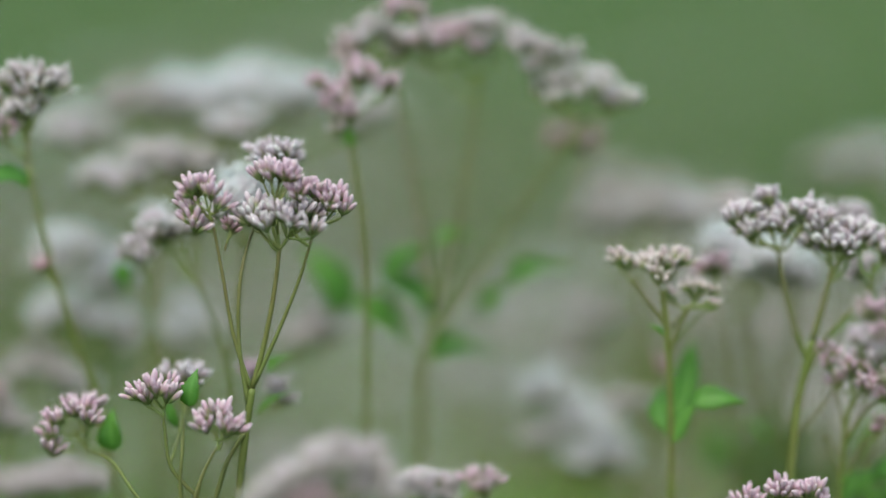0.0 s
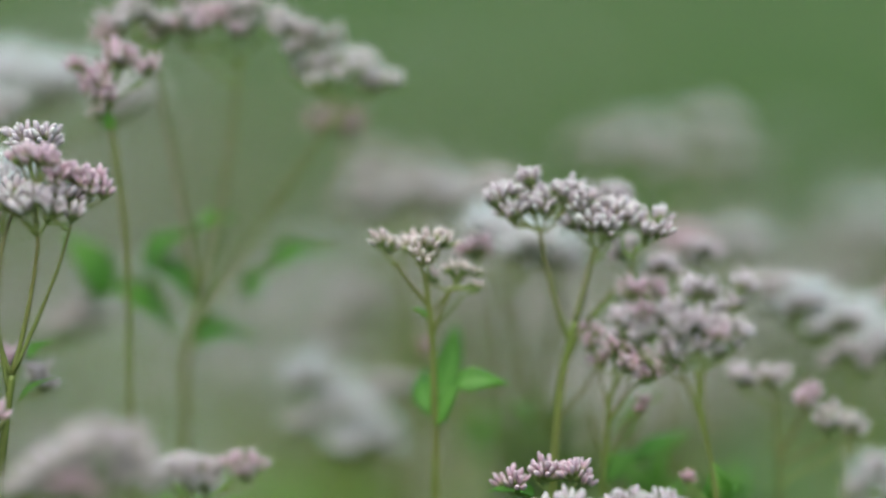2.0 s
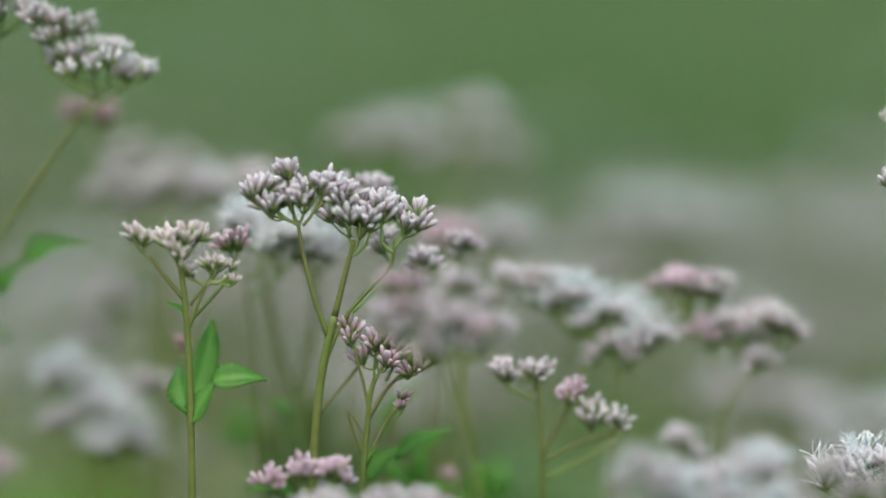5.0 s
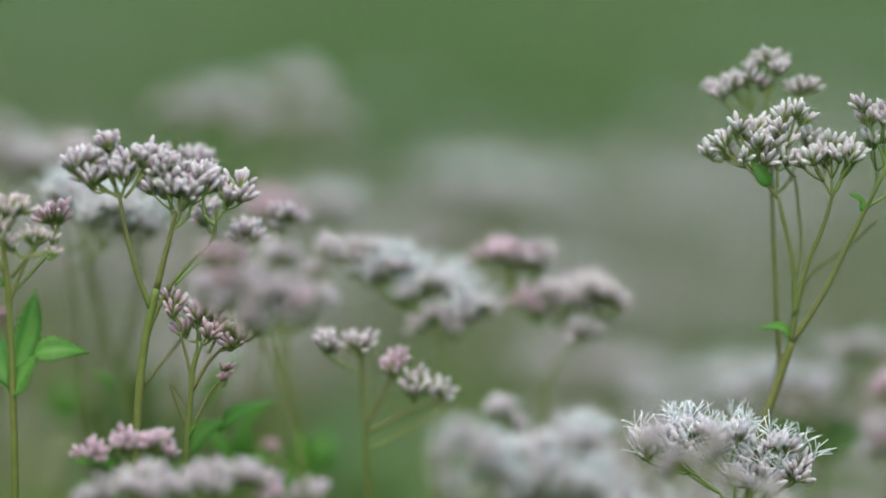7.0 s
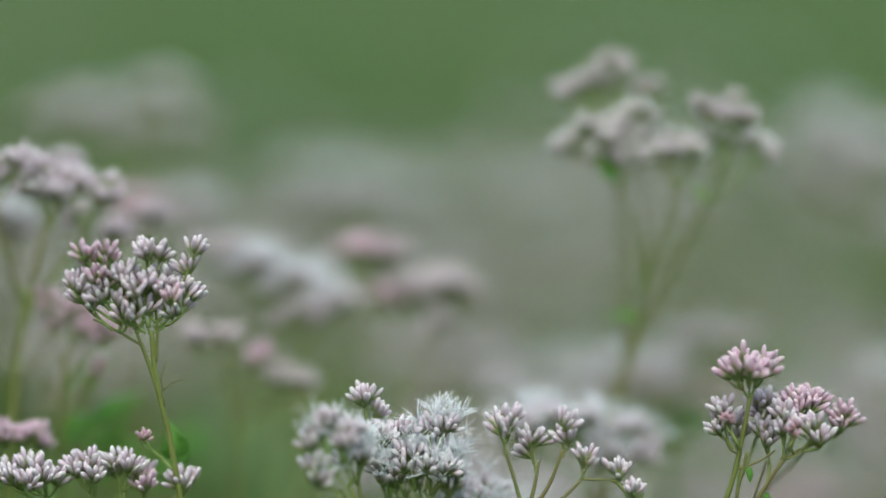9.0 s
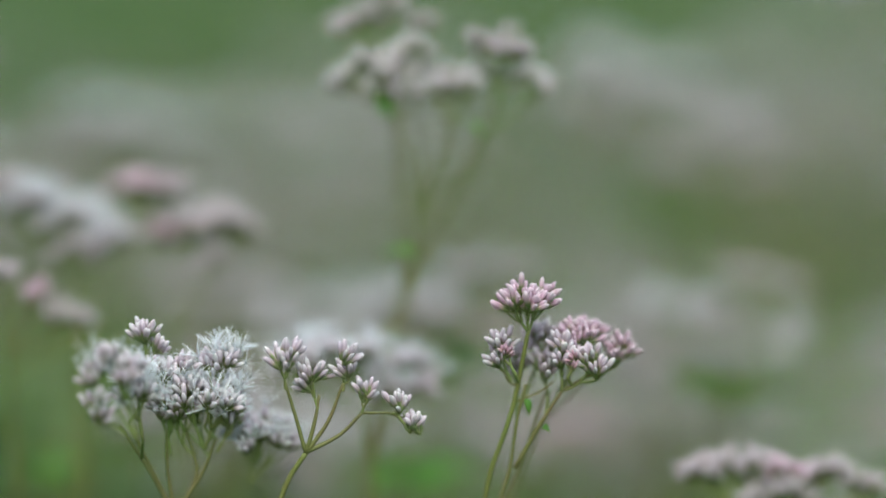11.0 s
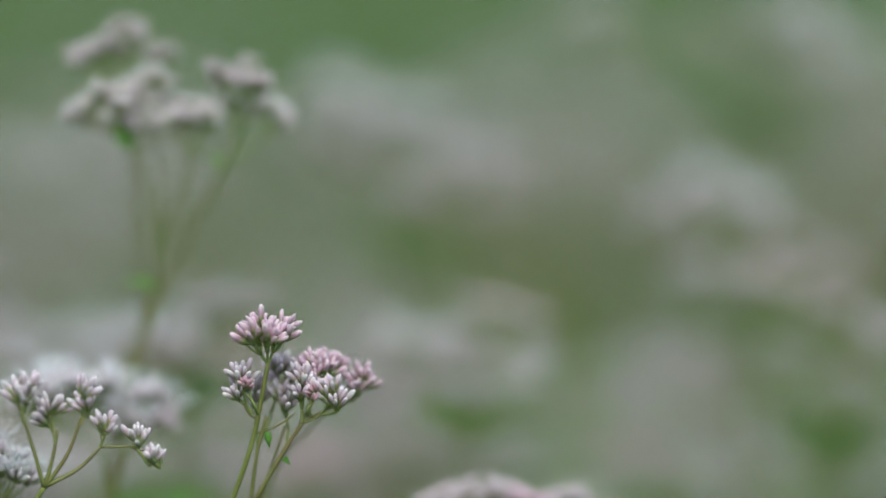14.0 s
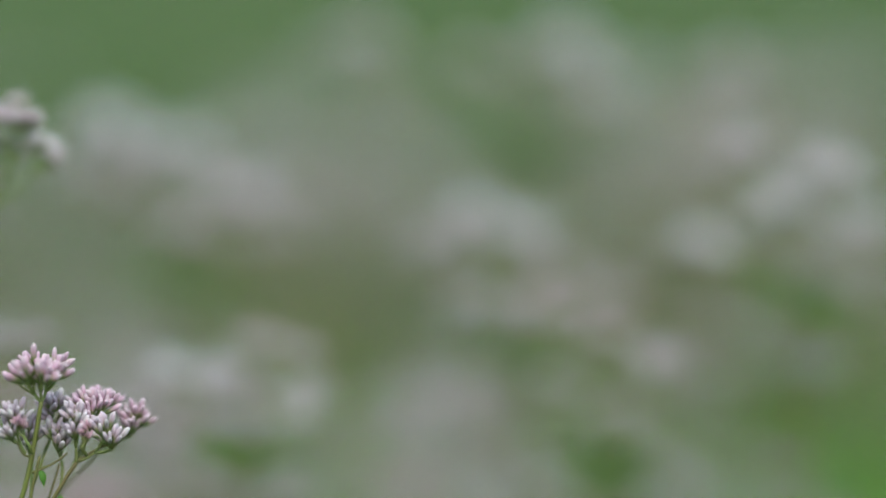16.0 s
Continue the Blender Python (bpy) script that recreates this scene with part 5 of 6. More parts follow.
p = plant("boneset_plant", "flat pink boneset head low between leaves", 0.1476, 0.8427)
stem(p, (0.1476, 0.8427, -0.02), (0.1476, 0.8332, 0.8389), (0.1483, 0.8330, 0.8448), r=0.00093)
head(p, 0.1299, 0.8361, 0.8556, 0.0181, 0.0079, "f", (0.1483, 0.8330, 0.8434), 218)
head(p, 0.1390, 0.8346, 0.8578, 0.0197, 0.0087, "f", (0.1483, 0.8330, 0.8434), 219)
head(p, 0.1503, 0.8327, 0.8572, 0.0180, 0.0072, "p", (0.1483, 0.8330, 0.8434), 220)
head(p, 0.1601, 0.8309, 0.8574, 0.0180, 0.0072, "f", (0.1483, 0.8330, 0.8434), 221)
head(p, 0.1685, 0.8292, 0.8553, 0.0131, 0.0052, "f", (0.1483, 0.8330, 0.8434), 222)
head(p, 0.1475, 0.8332, 0.8521, 0.0263, 0.0066, "f", (0.1483, 0.8330, 0.8434), 223)

p = plant("boneset_plant", "tall boneset with white buds above a slender forked stem", 0.0460, 0.8769)
stem(p, (0.0471, 0.8769, -0.02), (0.0499, 0.8669, 0.8690), (0.0530, 0.8667, 0.8845), (0.0570, 0.8665, 0.8972), (0.0593, 0.8663, 0.9049), r=0.00130, thin=0.75)
branch(p, (0.0593, 0.8663, 0.9049), (0.0601, 0.8663, 0.9140), (0.0586, 0.8664, 0.9278), (0.0556, 0.8666, 0.9401), r=0.00079)
branch(p, (0.0598, 0.8663, 0.9112), (0.0627, 0.8661, 0.9237), (0.0665, 0.8658, 0.9334), (0.0689, 0.8656, 0.9423), r=0.00073)
branch(p, (0.0595, 0.8663, 0.9049), (0.0668, 0.8658, 0.9168), (0.0733, 0.8652, 0.9308), (0.0811, 0.8645, 0.9474), r=0.00079)
branch(p, (0.0538, 0.8667, 0.8870), (0.0569, 0.8724, 0.8990), (0.0559, 0.8725, 0.9101), (0.0550, 0.8725, 0.9269), (0.0543, 0.8741, 0.9461), r=0.00079)
branch(p, (0.0593, 0.8663, 0.9083), (0.0637, 0.8704, 0.9203), (0.0724, 0.8698, 0.9274), (0.0797, 0.8692, 0.9345), r=0.00053)
branch(p, (0.0556, 0.8666, 0.9398), (0.0508, 0.8669, 0.9455), (0.0460, 0.8671, 0.9493), (0.0419, 0.8673, 0.9492), r=0.00040)
branch(p, (0.0593, 0.8663, 0.9152), (0.0615, 0.8706, 0.9272), (0.0606, 0.8706, 0.9382), (0.0598, 0.8707, 0.9451), r=0.00046)
head(p, 0.0613, 0.8751, 0.9543, 0.0177, 0.0089, "c", (0.0588, 0.8753, 0.9432), 224, fine=False, dense=0.32)
head(p, 0.0521, 0.8668, 0.9521, 0.0136, 0.0078, "c", (0.0535, 0.8667, 0.9435), 225, dense=0.9, size=0.0044)
head(p, 0.0730, 0.8653, 0.9524, 0.0117, 0.0084, "c", (0.0691, 0.8656, 0.9416), 226, dense=0.9, size=0.0044)
head(p, 0.0388, 0.8675, 0.9509, 0.0082, 0.0069, "c", (0.0422, 0.8673, 0.9489), 227, dense=0.9, size=0.0044)
head(p, 0.0475, 0.8670, 0.9550, 0.0230, 0.0119, "c", (0.0515, 0.8668, 0.9448), 228, dense=0.9, size=0.0044)
head(p, 0.0581, 0.8664, 0.9600, 0.0149, 0.0078, "c", (0.0569, 0.8665, 0.9483), 229, dense=0.9, size=0.0044)
head(p, 0.0557, 0.8666, 0.9536, 0.0136, 0.0104, "c", (0.0553, 0.8666, 0.9428), 230, dense=0.9, size=0.0044)
head(p, 0.0676, 0.8657, 0.9512, 0.0230, 0.0111, "c", (0.0685, 0.8656, 0.9410), 231, dense=0.9, size=0.0044)
head(p, 0.0809, 0.8646, 0.9616, 0.0229, 0.0088, "f", (0.0811, 0.8646, 0.9487), 232, dense=0.9, size=0.0044)
head(p, 0.0899, 0.8652, 0.9521, 0.0156, 0.0107, "c", (0.0841, 0.8658, 0.9431), 233, dense=0.9, size=0.0044)
head(p, 0.0793, 0.8692, 0.9530, 0.0157, 0.0096, "c", (0.0795, 0.8692, 0.9427), 234, fine=False, dense=0.32)
head(p, 0.0463, 0.8813, 0.9674, 0.0207, 0.0094, "f", (0.0514, 0.8811, 0.9549), 235, dense=0.8, size=0.0042)
head(p, 0.0531, 0.8810, 0.9716, 0.0159, 0.0085, "f", (0.0527, 0.8810, 0.9563), 236, dense=0.8, size=0.0042)
head(p, 0.0622, 0.8804, 0.9641, 0.0114, 0.0066, "f", (0.0562, 0.8808, 0.9543), 237, dense=0.8, size=0.0042)
leaf(p, (0.0591, 0.8663, 0.9049), (0.0514, 0.8668, 0.9093), 0.0035, face=(0, -0.4, 1), sag=0.3)
leaf(p, (0.0535, 0.8667, 0.9428), (0.0487, 0.8670, 0.9496), 0.0035, face=(0, -1, 0.3))
leaf(p, (0.0759, 0.8650, 0.9391), (0.0725, 0.8653, 0.9417), 0.0019)
leaf(p, (0.0760, 0.8650, 0.9370), (0.0759, 0.8650, 0.9405), 0.0017)

p = plant("boneset_plant", "white and pink boneset near the tall one", 0.0710, 0.9364)
stem(p, (0.0710, 0.9364, -0.02), (0.0707, 0.9272, 0.8508), (0.0704, 0.9272, 0.8690), r=0.00112)
head(p, 0.0553, 0.9282, 0.8854, 0.0205, 0.0078, "o", (0.0643, 0.9277, 0.8765), 238, fine=False, dense=0.27)
head(p, 0.0656, 0.9276, 0.8872, 0.0189, 0.0078, "o", (0.0685, 0.9274, 0.8781), 239, fine=False, dense=0.27)
head(p, 0.0803, 0.9264, 0.8927, 0.0222, 0.0078, "q", (0.0743, 0.9269, 0.8835), 240, fine=False, dense=0.27)
head(p, 0.0906, 0.9255, 0.8937, 0.0136, 0.0078, "f", (0.0784, 0.9266, 0.8843), 241, fine=False, dense=0.27)
head(p, 0.0731, 0.9270, 0.8858, 0.0189, 0.0078, "o", (0.0714, 0.9271, 0.8767), 242, fine=False, dense=0.27)
leaf(p, (0.0705, 0.9272, 0.8645), (0.0896, 0.9256, 0.8710), 0.0164, low=True)
leaf(p, (0.0705, 0.9272, 0.8645), (0.0525, 0.9284, 0.8747), 0.0164, low=True)

p = plant("boneset_plant", "faded pink boneset further back", 0.1496, 0.9353)
stem(p, (0.1496, 0.9353, -0.02), (0.1496, 0.9263, 0.8392), (0.1495, 0.9263, 0.8582), r=0.00112)
head(p, 0.1279, 0.9295, 0.8840, 0.0195, 0.0089, "o", (0.1408, 0.9276, 0.8747), 243, fine=False, dense=0.3)
head(p, 0.1433, 0.9273, 0.8825, 0.0195, 0.0097, "o", (0.1469, 0.9267, 0.8731), 244, fine=False, dense=0.3)
head(p, 0.1554, 0.9253, 0.8904, 0.0194, 0.0097, "f", (0.1518, 0.9259, 0.8810), 245, fine=False, dense=0.3)
head(p, 0.1676, 0.9232, 0.8757, 0.0177, 0.0113, "o", (0.1568, 0.9251, 0.8661), 246, fine=False, dense=0.3)
head(p, 0.1524, 0.9258, 0.8786, 0.0177, 0.0097, "f", (0.1506, 0.9261, 0.8692), 247, fine=False, dense=0.3)
head(p, 0.1660, 0.9235, 0.8866, 0.0141, 0.0081, "f", (0.1560, 0.9252, 0.8771), 248, fine=False, dense=0.3)
leaf(p, (0.1495, 0.9263, 0.8535), (0.1693, 0.9229, 0.8599), 0.0170, low=True)
leaf(p, (0.1495, 0.9263, 0.8535), (0.1311, 0.9291, 0.8644), 0.0170, low=True)

p = plant("boneset_plant", "grey-white boneset in the distance", 0.1462, 1.0326)
stem(p, (0.1462, 1.0326, -0.02), (0.1460, 1.0247, 0.8702), (0.1460, 1.0247, 0.8908), r=0.00112)
head(p, 0.1259, 1.0274, 0.9416, 0.0290, 0.0141, "o", (0.1379, 1.0258, 0.9163), 249, fine=False, dense=0.32)
head(p, 0.1425, 1.0252, 0.9349, 0.0290, 0.0141, "o", (0.1446, 1.0249, 0.9163), 250, fine=False, dense=0.32)
head(p, 0.1325, 1.0265, 0.9230, 0.0290, 0.0142, "f", (0.1406, 1.0254, 0.9128), 251, fine=False, dense=0.32)
head(p, 0.1625, 1.0222, 0.9197, 0.0290, 0.0142, "q", (0.1526, 1.0238, 0.9095), 252, fine=False, dense=0.32)
head(p, 0.1759, 1.0200, 0.9096, 0.0252, 0.0142, "f", (0.1580, 1.0229, 0.8993), 253, fine=False, dense=0.32)
head(p, 0.1492, 1.0242, 0.9095, 0.0233, 0.0124, "f", (0.1473, 1.0245, 0.8992), 254, fine=False, dense=0.32)
head(p, 0.1192, 1.0282, 0.9281, 0.0232, 0.0123, "q", (0.1352, 1.0262, 0.9163), 255, fine=False, dense=0.32)
leaf(p, (0.1460, 1.0247, 0.8856), (0.1676, 1.0214, 0.8925), 0.0186, low=True)
leaf(p, (0.1460, 1.0247, 0.8856), (0.1259, 1.0274, 0.8976), 0.0186, low=True)

p = plant("boneset_plant", "white boneset far back in the patch", 0.2408, 0.9884)
stem(p, (0.2408, 0.9884, -0.02), (0.2400, 0.9806, 0.8520), (0.2397, 0.9806, 0.8722), r=0.00112)
head(p, 0.2295, 0.9830, 0.9185, 0.0226, 0.0138, "o", (0.2355, 0.9817, 0.8971), 256, fine=False, dense=0.32)
head(p, 0.2407, 0.9804, 0.9121, 0.0226, 0.0138, "o", (0.2400, 0.9806, 0.8972), 257, fine=False, dense=0.32)
head(p, 0.2200, 0.9852, 0.9068, 0.0226, 0.0121, "q", (0.2316, 0.9826, 0.8971), 258, fine=False, dense=0.32)
head(p, 0.2520, 0.9776, 0.8991, 0.0246, 0.0138, "f", (0.2445, 0.9794, 0.8890), 259, fine=False, dense=0.32)
head(p, 0.2679, 0.9734, 0.8928, 0.0245, 0.0138, "f", (0.2510, 0.9778, 0.8824), 260, fine=False, dense=0.32)
head(p, 0.2251, 0.9841, 0.8903, 0.0208, 0.0121, "q", (0.2339, 0.9821, 0.8804), 261, fine=False, dense=0.32)
leaf(p, (0.2398, 0.9806, 0.8672), (0.2604, 0.9754, 0.8743), 0.0182, low=True)
leaf(p, (0.2398, 0.9806, 0.8672), (0.2204, 0.9851, 0.8785), 0.0182, low=True)

p = plant("boneset_plant", "low grey-white boneset behind pink heads", 0.1057, 1.0402)
stem(p, (0.1057, 1.0402, -0.02), (0.1056, 1.0310, 0.7813), (0.1057, 1.0310, 0.8023), r=0.00112)
head(p, 0.0956, 1.0320, 0.8372, 0.0235, 0.0108, "q", (0.1017, 1.0315, 0.8268), 262, fine=False, dense=0.27)
head(p, 0.1193, 1.0295, 0.8285, 0.0255, 0.0108, "o", (0.1112, 1.0304, 0.8181), 263, fine=False, dense=0.27)
head(p, 0.1429, 1.0265, 0.8354, 0.0236, 0.0108, "q", (0.1206, 1.0294, 0.8250), 264, fine=False, dense=0.27)
head(p, 0.0770, 1.0336, 0.8478, 0.0235, 0.0107, "o", (0.0942, 1.0321, 0.8286), 265, fine=False, dense=0.27)
head(p, 0.1328, 1.0279, 0.8215, 0.0236, 0.0108, "f", (0.1165, 1.0299, 0.8110), 266, fine=False, dense=0.27)
head(p, 0.0668, 1.0343, 0.8323, 0.0215, 0.0107, "o", (0.0901, 1.0325, 0.8217), 267, fine=False, dense=0.27)
leaf(p, (0.1057, 1.0310, 0.7971), (0.1277, 1.0285, 0.8040), 0.0189, low=True)
leaf(p, (0.1057, 1.0310, 0.7971), (0.0853, 1.0329, 0.8095), 0.0189, low=True)

p = plant("boneset_plant", "low white boneset between green leaves", 0.2230, 0.9852)
stem(p, (0.2230, 0.9852, -0.02), (0.2230, 0.9760, 0.7928), (0.2227, 0.9761, 0.8131), r=0.00112)
head(p, 0.2127, 0.9783, 0.8365, 0.0170, 0.0104, "f", (0.2187, 0.9770, 0.8265), 268, fine=False, dense=0.27)
head(p, 0.2273, 0.9750, 0.8317, 0.0170, 0.0104, "o", (0.2245, 0.9756, 0.8216), 269, fine=False, dense=0.27)
head(p, 0.2494, 0.9695, 0.8356, 0.0151, 0.0103, "f", (0.2334, 0.9735, 0.8251), 270, fine=False, dense=0.27)
leaf(p, (0.2228, 0.9761, 0.8080), (0.2435, 0.9711, 0.8152), 0.0182, low=True)
leaf(p, (0.2228, 0.9761, 0.8080), (0.2033, 0.9803, 0.8195), 0.0182, low=True)

p = plant("boneset_plant", "pinkish boneset among green leaves", 0.2554, 0.9446)
stem(p, (0.2554, 0.9446, -0.02), (0.2553, 0.9365, 0.8275), (0.2552, 0.9366, 0.8471), r=0.00112)
head(p, 0.2396, 0.9407, 0.8953, 0.0255, 0.0117, "f", (0.2489, 0.9382, 0.8713), 271, fine=False, dense=0.32)
head(p, 0.2550, 0.9366, 0.8858, 0.0237, 0.0117, "f", (0.2551, 0.9366, 0.8714), 272, fine=False, dense=0.32)
head(p, 0.2702, 0.9324, 0.8795, 0.0237, 0.0133, "q", (0.2611, 0.9349, 0.8698), 273, fine=False, dense=0.32)
head(p, 0.2428, 0.9399, 0.8728, 0.0201, 0.0100, "f", (0.2502, 0.9379, 0.8633), 274, fine=False, dense=0.32)
head(p, 0.2581, 0.9358, 0.8649, 0.0201, 0.0100, "f", (0.2564, 0.9363, 0.8552), 275, fine=False, dense=0.32)
leaf(p, (0.2552, 0.9366, 0.8422), (0.2751, 0.9310, 0.8489), 0.0175, low=True)
leaf(p, (0.2552, 0.9366, 0.8422), (0.2367, 0.9414, 0.8535), 0.0175, low=True)

p = plant("boneset_plant", "white boneset with broad heads", 0.3128, 0.9410)
stem(p, (0.3128, 0.9410, -0.02), (0.3120, 0.9332, 0.8763), (0.3118, 0.9333, 0.8956), r=0.00112)
head(p, 0.3188, 0.9310, 0.9343, 0.0238, 0.0150, "o", (0.3144, 0.9324, 0.9199), 276, fine=False, dense=0.32)
head(p, 0.3069, 0.9350, 0.9245, 0.0219, 0.0134, "o", (0.3097, 0.9340, 0.9150), 277, fine=False, dense=0.32)
head(p, 0.3280, 0.9278, 0.9200, 0.0219, 0.0134, "o", (0.3182, 0.9311, 0.9103), 278, fine=False, dense=0.32)
head(p, 0.2962, 0.9384, 0.9404, 0.0201, 0.0117, "q", (0.3055, 0.9354, 0.9197), 279, fine=False, dense=0.32)
head(p, 0.2843, 0.9420, 0.9130, 0.0238, 0.0118, "o", (0.3008, 0.9369, 0.9036), 280, fine=False, dense=0.32)
leaf(p, (0.3119, 0.9333, 0.8908), (0.3312, 0.9266, 0.8976), 0.0176, low=True)
leaf(p, (0.3119, 0.9333, 0.8908), (0.2936, 0.9392, 0.9019), 0.0176, low=True)

p = plant("boneset_plant", "pale boneset low at the patch edge", 0.2822, 0.9697)
stem(p, (0.2822, 0.9697, -0.02), (0.2822, 0.9605, 0.7994), (0.2820, 0.9606, 0.8196), r=0.00112)
head(p, 0.2787, 0.9615, 0.8413, 0.0207, 0.0103, "f", (0.2806, 0.9610, 0.8312), 281, fine=False, dense=0.27)
head(p, 0.2471, 0.9702, 0.8392, 0.0170, 0.0121, "o", (0.2680, 0.9646, 0.8294), 282, fine=False, dense=0.27)
head(p, 0.3161, 0.9499, 0.8436, 0.0169, 0.0103, "f", (0.2957, 0.9565, 0.8332), 283, fine=False, dense=0.27)
head(p, 0.2055, 0.9798, 0.8375, 0.0226, 0.0104, "f", (0.2516, 0.9690, 0.8276), 284, fine=False, dense=0.27)
head(p, 0.3203, 0.9486, 0.8735, 0.0206, 0.0102, "q", (0.2975, 0.9559, 0.8449), 285, fine=False, dense=0.27)
leaf(p, (0.2820, 0.9606, 0.8145), (0.3023, 0.9544, 0.8216), 0.0181, low=True)
leaf(p, (0.2820, 0.9606, 0.8145), (0.2631, 0.9659, 0.8260), 0.0181, low=True)

p = plant("boneset_plant", "greyish boneset among many others", 0.2620, 1.0589)
stem(p, (0.2620, 1.0589, -0.02), (0.2617, 1.0512, 0.9064), (0.2617, 1.0512, 0.9276), r=0.00112)
head(p, 0.2716, 1.0486, 0.9627, 0.0261, 0.0165, "o", (0.2656, 1.0502, 0.9522), 286, fine=False, dense=0.32)
head(p, 0.2868, 1.0447, 0.9506, 0.0241, 0.0147, "o", (0.2718, 1.0486, 0.9400), 287, fine=False, dense=0.32)
head(p, 0.2087, 1.0629, 0.9627, 0.0241, 0.0110, "q", (0.2404, 1.0562, 0.9522), 288, fine=False, dense=0.32)
head(p, 0.2189, 1.0609, 0.9470, 0.0222, 0.0129, "f", (0.2446, 1.0553, 0.9364), 289, fine=False, dense=0.32)
head(p, 0.2446, 1.0553, 0.9557, 0.0221, 0.0129, "f", (0.2548, 1.0529, 0.9452), 290, fine=False, dense=0.32)
head(p, 0.3203, 1.0349, 0.9525, 0.0240, 0.0147, "q", (0.2853, 1.0451, 0.9417), 291, fine=False, dense=0.32)
leaf(p, (0.2617, 1.0512, 0.9223), (0.2837, 1.0455, 0.9295), 0.0193, low=True)
leaf(p, (0.2617, 1.0512, 0.9223), (0.2411, 1.0560, 0.9347), 0.0193, low=True)


# ---- the patch behind ----
def field_plant(seed, kinds):
    """A plain boneset of the patch: stem, leaves in pairs and four to six flower heads."""
    rng = random.Random(seed)
    p = plant("boneset_plant", "boneset in the patch with mixed pink and white heads", 0, 0, group="boneset plants of the patch")
    tall = 0.8
    stem(p, (0, 0, -0.02), (0.01, 0, 0.3), (0.0, 0.01, 0.55), (0.01, 0.0, tall - 0.09), r=0.0022)
    foliage = Shape()
    for k in range(6):
        z = 0.18 + 0.085 * k
        for s_ in (-1, 1):
            q = 1.2 * k + rng.uniform(-0.4, 0.4)
            d = np.array([math.cos(q) * s_, math.sin(q) * s_, 0.25]) * rng.uniform(0.08, 0.13)
            leaf_shape(foliage, (0.005, 0, z), (d[0], d[1], z + d[2]), rng.uniform(0.03, 0.05), (0, 0, 1), 0.12, 5)
    tagged(part("foliage", foliage.mesh("foliage", [LEAF], "vein"), p), kind="stuff")
    for k in range(rng.choice((7, 8, 9))):
        q, r = rng.uniform(0, 6.28), rng.uniform(0.015, 0.085)
        x, y, z = r * math.cos(q), r * math.sin(q), tall - r * 0.5 + rng.uniform(-0.02, 0.02)
        branch(p, (0.01, 0, tall - 0.10), (x * 0.6, y * 0.6, tall - 0.06), (x, y, z - 0.018))
        head(p, x, y, z, rng.uniform(0.022, 0.038), 0.012, rng.choice(kinds), (x, y, z - 0.02), seed * 10 + k, fine=False, dense=0.21, size=0.0055)
    return p


MODELS = [field_plant(101, "off"), field_plant(102, "qff"), field_plant(103, "oqf"), field_plant(104, "fp")]
f_rng = random.Random(77)
spots = []
# a loose nearer row at the far end of the patch
for k_ in range(3):
    az, r = 6.5 + 16 * ((k_ * 0.618) % 1.0), f_rng.uniform(1.06, 1.26)
    dip = f_rng.uniform(9.6, 11.6)
    spots.append((r * math.sin(radians(az)), r * math.cos(radians(az)), (1.05 - r * math.tan(radians(dip))) / 0.81))
# low ones between the taller stems
for k_ in range(10):
    az, r = -13 + 12 * ((k_ * 0.618) % 1.0), f_rng.uniform(1.12, 1.6)
    dip = f_rng.uniform(7.0, 8.6)
    spots.append((r * math.sin(radians(az)), r * math.cos(radians(az)), (1.05 - r * math.tan(radians(dip))) / 0.81))
# and a few below the white bloom
for k_ in range(8):
    az, r = 0.5 + 10 * ((k_ * 0.618) % 1.0), f_rng.uniform(1.04, 1.24)
    dip = f_rng.uniform(9.4, 11.0)
    spots.append((r * math.sin(radians(az)), r * math.cos(radians(az)), (1.05 - r * math.tan(radians(dip))) / 0.81))
# taller ones far behind the broad-topped plant
for k_ in range(16):
    az, r = -19 + 12 * ((k_ * 0.618) % 1.0), f_rng.uniform(1.5, 2.5)
    dip = f_rng.uniform(4.3, 7.4)
    spots.append((r * math.sin(radians(az)), r * math.cos(radians(az)), (1.05 - r * math.tan(radians(dip))) / 0.81))
for _ in range(9000):
    az, r = f_rng.uniform(-30, 34), 1.04 + 1.9 * f_rng.random() ** 1.5
    if (r < 1.2 and -12 < az < 5) or (r > 2.2 and az < 3) or (-15 < az < 1 and f_rng.random() < 0.91):
        continue
    x, y = r * math.sin(radians(az)), r * math.cos(radians(az))
    if all((x - a) ** 2 + (y - b) ** 2 > 0.12 ** 2 for a, b, _ in spots):
        # lower towards the open meadow, taller where the patch goes on
        dip = f_rng.uniform(4.8, 9.8) if az < -15 or az > 3.5 else f_rng.uniform(6.2, 9.4)
        if r < 1.25:
            dip = max(dip, 6.3)
        if az > 4 and dip > 8.3 and f_rng.random() < 0.25:
            continue
        spots.append((x, y, (1.05 - r * math.tan(radians(dip))) / 0.81))
spots = spots[:203]
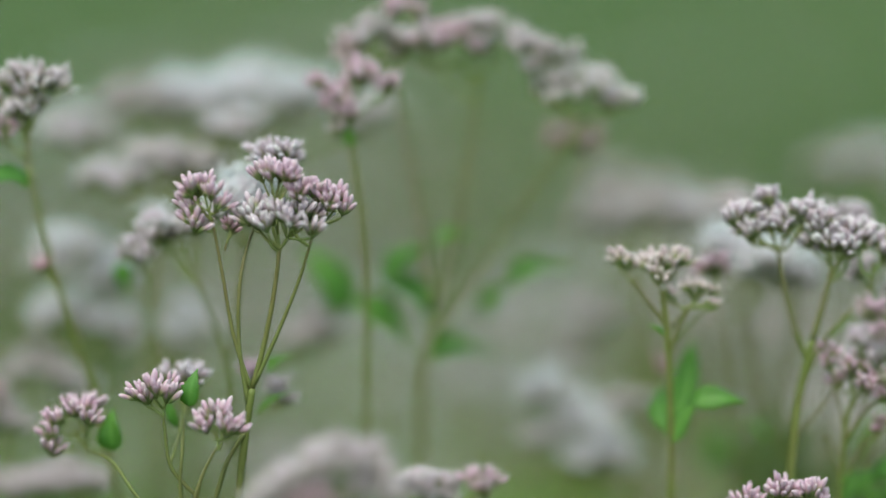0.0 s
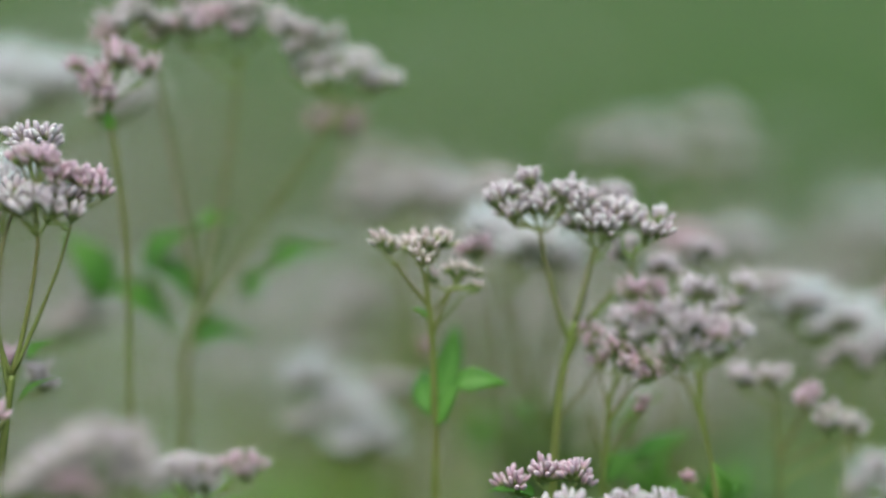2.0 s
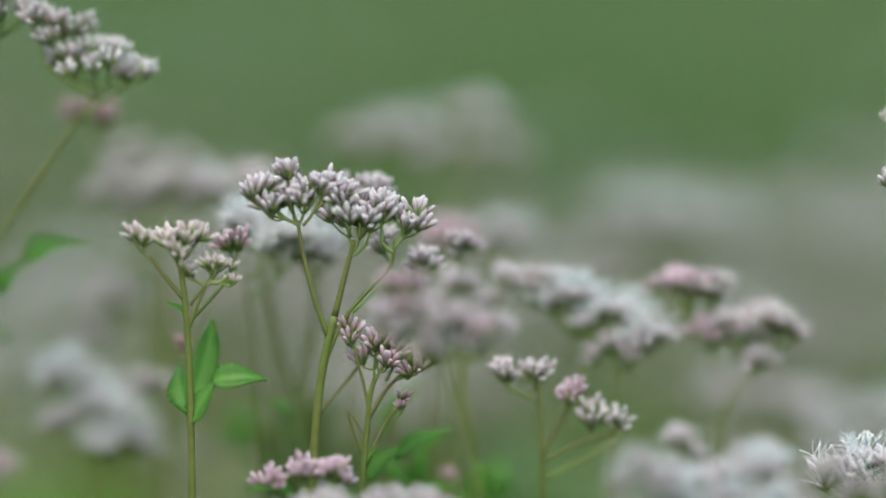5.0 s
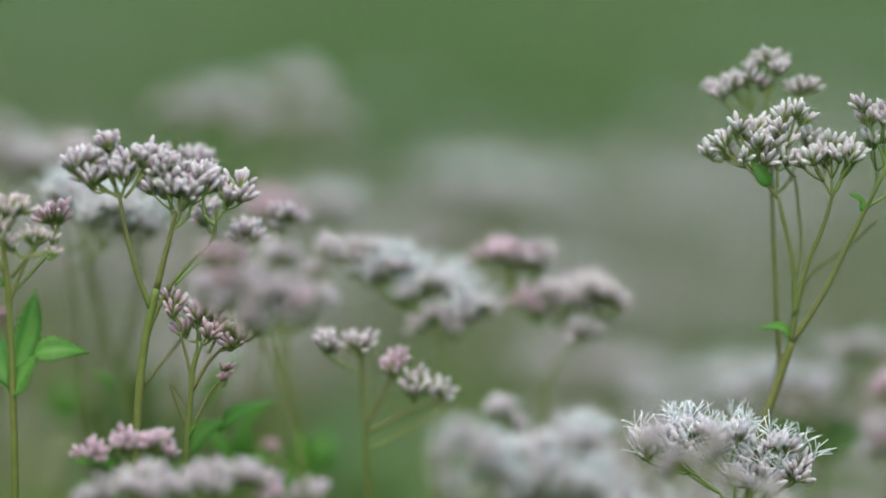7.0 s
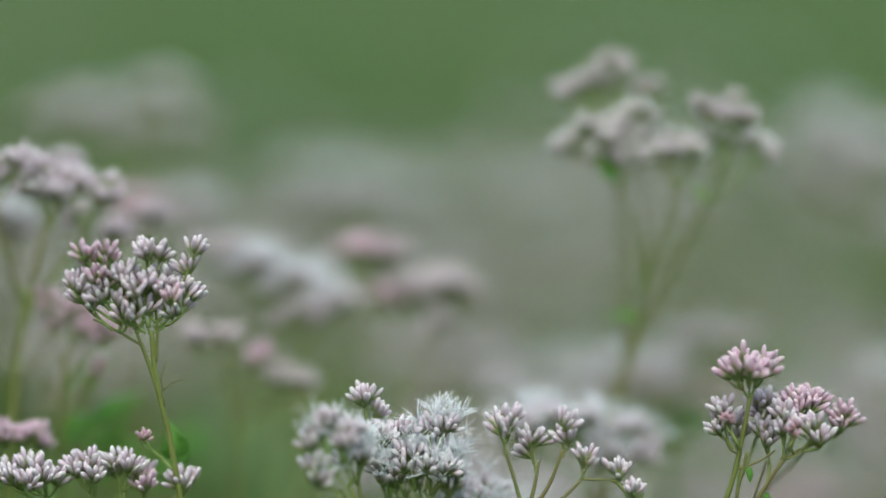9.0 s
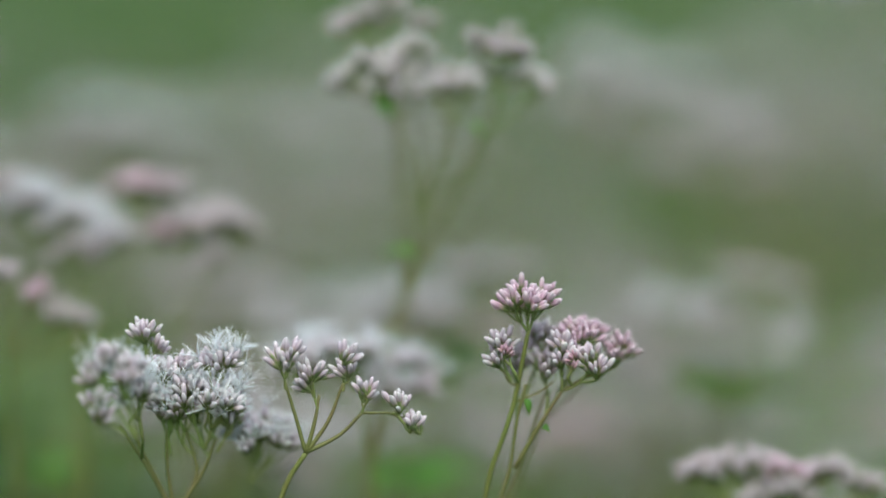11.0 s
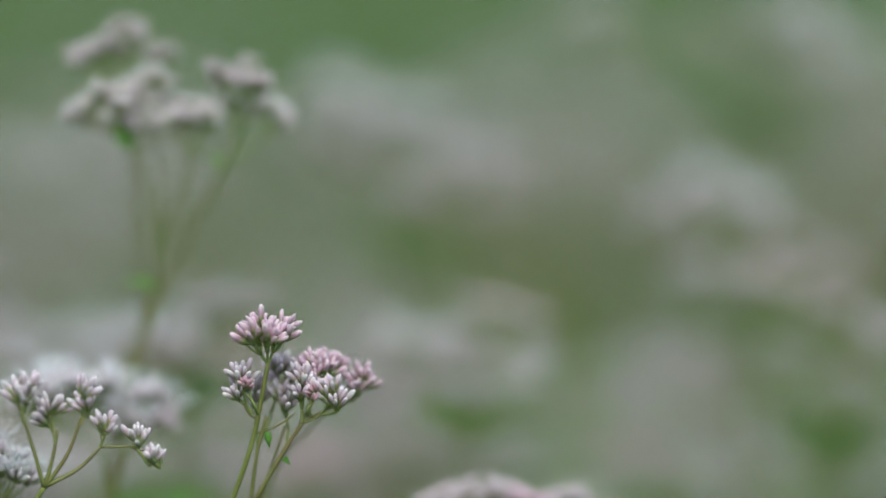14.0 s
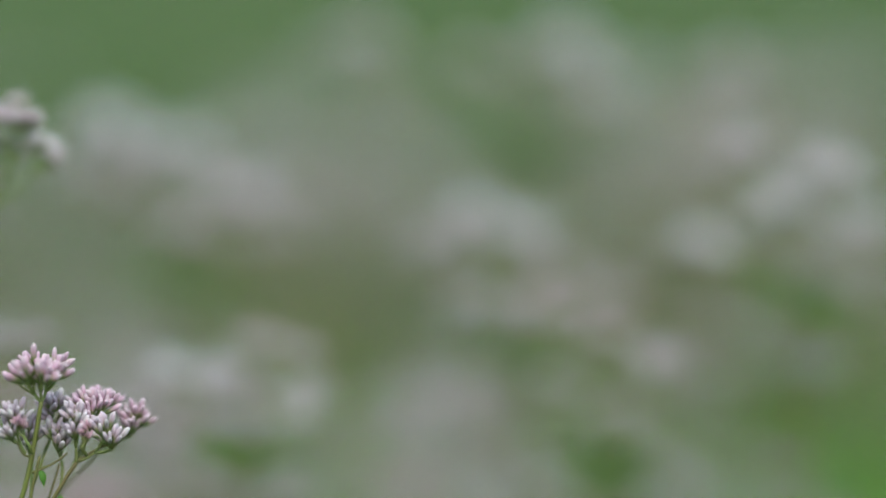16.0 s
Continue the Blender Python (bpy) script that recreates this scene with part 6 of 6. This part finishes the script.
# low pale ones where the patch thins out
for k_ in range(3):
    az, r = 12.5 + 7.5 * ((k_ * 0.618) % 1.0), 1.12 + 0.06 * k_
    spots.append((r * math.sin(radians(az)), r * math.cos(radians(az)), (1.05 - r * math.tan(radians(9.3 + 1.6 * ((k_ * 0.382) % 1.0)))) / 0.81))
for i_, (x_, y_, s_) in enumerate(spots):
    m_ = pose(x_, y_, -0.02, f_rng.uniform(-5, 5), f_rng.uniform(-5, 5), f_rng.uniform(0, 360))
    if i_ < 4:
        MODELS[i_].matrix_basis = m_ @ Matrix.Diagonal((s_, s_, s_, 1))
    else:
        copy_thing(MODELS[i_ % 4], m_ @ Matrix.Diagonal((s_, s_, s_, 1)))


def leafy_shoot(seed, green):
    """A shoot with no flowers, its toothed leaves in crossed pairs."""
    rng = random.Random(seed)
    p = plant("leafy_shoot", "green leafy shoot without flowers in the undergrowth", 0, 0, "plant", "leafy shoots")
    stem(p, (0, 0, -0.02), (0.006, 0.004, 0.4), (0.0, 0.01, 0.8), r=0.0014)
    foliage = Shape()
    for k in range(9):
        z = 0.30 + 0.058 * k
        for s_ in (-1, 1):
            q = 1.57 * k + rng.uniform(-0.5, 0.5)
            ln = rng.uniform(0.06, 0.10) * (1.15 - 0.07 * k)
            leaf_shape(foliage, (0.003, 0.005, z), (s_ * ln * math.cos(q), s_ * ln * math.sin(q), z + ln * rng.uniform(0.1, 0.6)), ln * rng.uniform(0.3, 0.42), (0, 0, 1), 0.12, 6)
    tagged(part("foliage", foliage.mesh("foliage", [green], "vein"), p), kind="stuff")
    return p


# the first shoot's olive is darkened to stand for shade between plants
SHOOTS = [leafy_shoot(301, SHADED_LEAF), leafy_shoot(302, SHOOT_LEAF), leafy_shoot(303, LEAF)]
g_rng = random.Random(31)
for i_ in range(120):
    az_ = radians(-20 + (20 if i_ % 5 else 42) * ((i_ * 0.618) % 1.0))
    r_ = g_rng.uniform(0.97, 1.35) if i_ < 50 else g_rng.uniform(1.35, 2.7)
    s_ = (1.05 - r_ * math.tan(radians(g_rng.uniform(8.6, 11.2) if i_ < 50 else g_rng.uniform(6.6, 9.5)))) / 0.82
    m_ = pose(r_ * math.sin(az_), r_ * math.cos(az_), -0.02, g_rng.uniform(-6, 6), g_rng.uniform(-6, 6), g_rng.uniform(0, 360))
    if i_ < 3:
        SHOOTS[i_].matrix_basis = m_
    else:
        copy_thing(SHOOTS[i_ % 2], m_ @ Matrix.Diagonal((s_, s_, s_, 1)))
# shoots that fill the lower gaps between the flowering stems, half in the shade-darkened olive
for i_ in range(96):
    az_ = radians(-14 + 17 * ((i_ * 0.618) % 1.0) if i_ < 70 else 6 + 17 * ((i_ * 0.618) % 1.0))
    r_ = g_rng.uniform(0.93, 1.08) if i_ < 70 else g_rng.uniform(1.0, 1.3)
    s_ = (1.05 - r_ * math.tan(radians(g_rng.uniform(8.9, 11.4)))) / 0.82
    m_ = pose(r_ * math.sin(az_), r_ * math.cos(az_), -0.02, g_rng.uniform(-6, 6), g_rng.uniform(-6, 6), g_rng.uniform(0, 360))
    copy_thing(SHOOTS[i_ % 2], m_ @ Matrix.Diagonal((s_, s_, s_, 1)))
# fresh green shoots behind the stems, reaching up between the heads
for i_ in range(34):
    az_, r_ = radians(-16 + 17 * ((i_ * 0.618) % 1.0)), g_rng.uniform(1.08, 1.5)
    s_ = (1.05 - r_ * math.tan(radians(g_rng.uniform(6.9, 9.2)))) / 0.82
    m_ = pose(r_ * math.sin(az_), r_ * math.cos(az_), -0.02, g_rng.uniform(-6, 6), g_rng.uniform(-6, 6), g_rng.uniform(0, 360))
    copy_thing(SHOOTS[1], m_ @ Matrix.Diagonal((s_, s_, s_, 1)))
# bright leaves close behind the broad-topped plant
for i_ in range(36):
    az_, r_ = radians(-17 + 10 * ((i_ * 0.618) % 1.0)), g_rng.uniform(0.97, 1.1)
    s_ = (1.05 - r_ * math.tan(radians(g_rng.uniform(7.6, 10.2)))) / 0.82
    m_ = pose(r_ * math.sin(az_), r_ * math.cos(az_), -0.02, g_rng.uniform(-6, 6), g_rng.uniform(-6, 6), g_rng.uniform(0, 360))
    copy_thing(SHOOTS[2], m_ @ Matrix.Diagonal((s_, s_, s_, 1)))
for ob_ in scene.objects:
    if "budget" in ob_:
        del ob_["budget"], ob_["florets"]
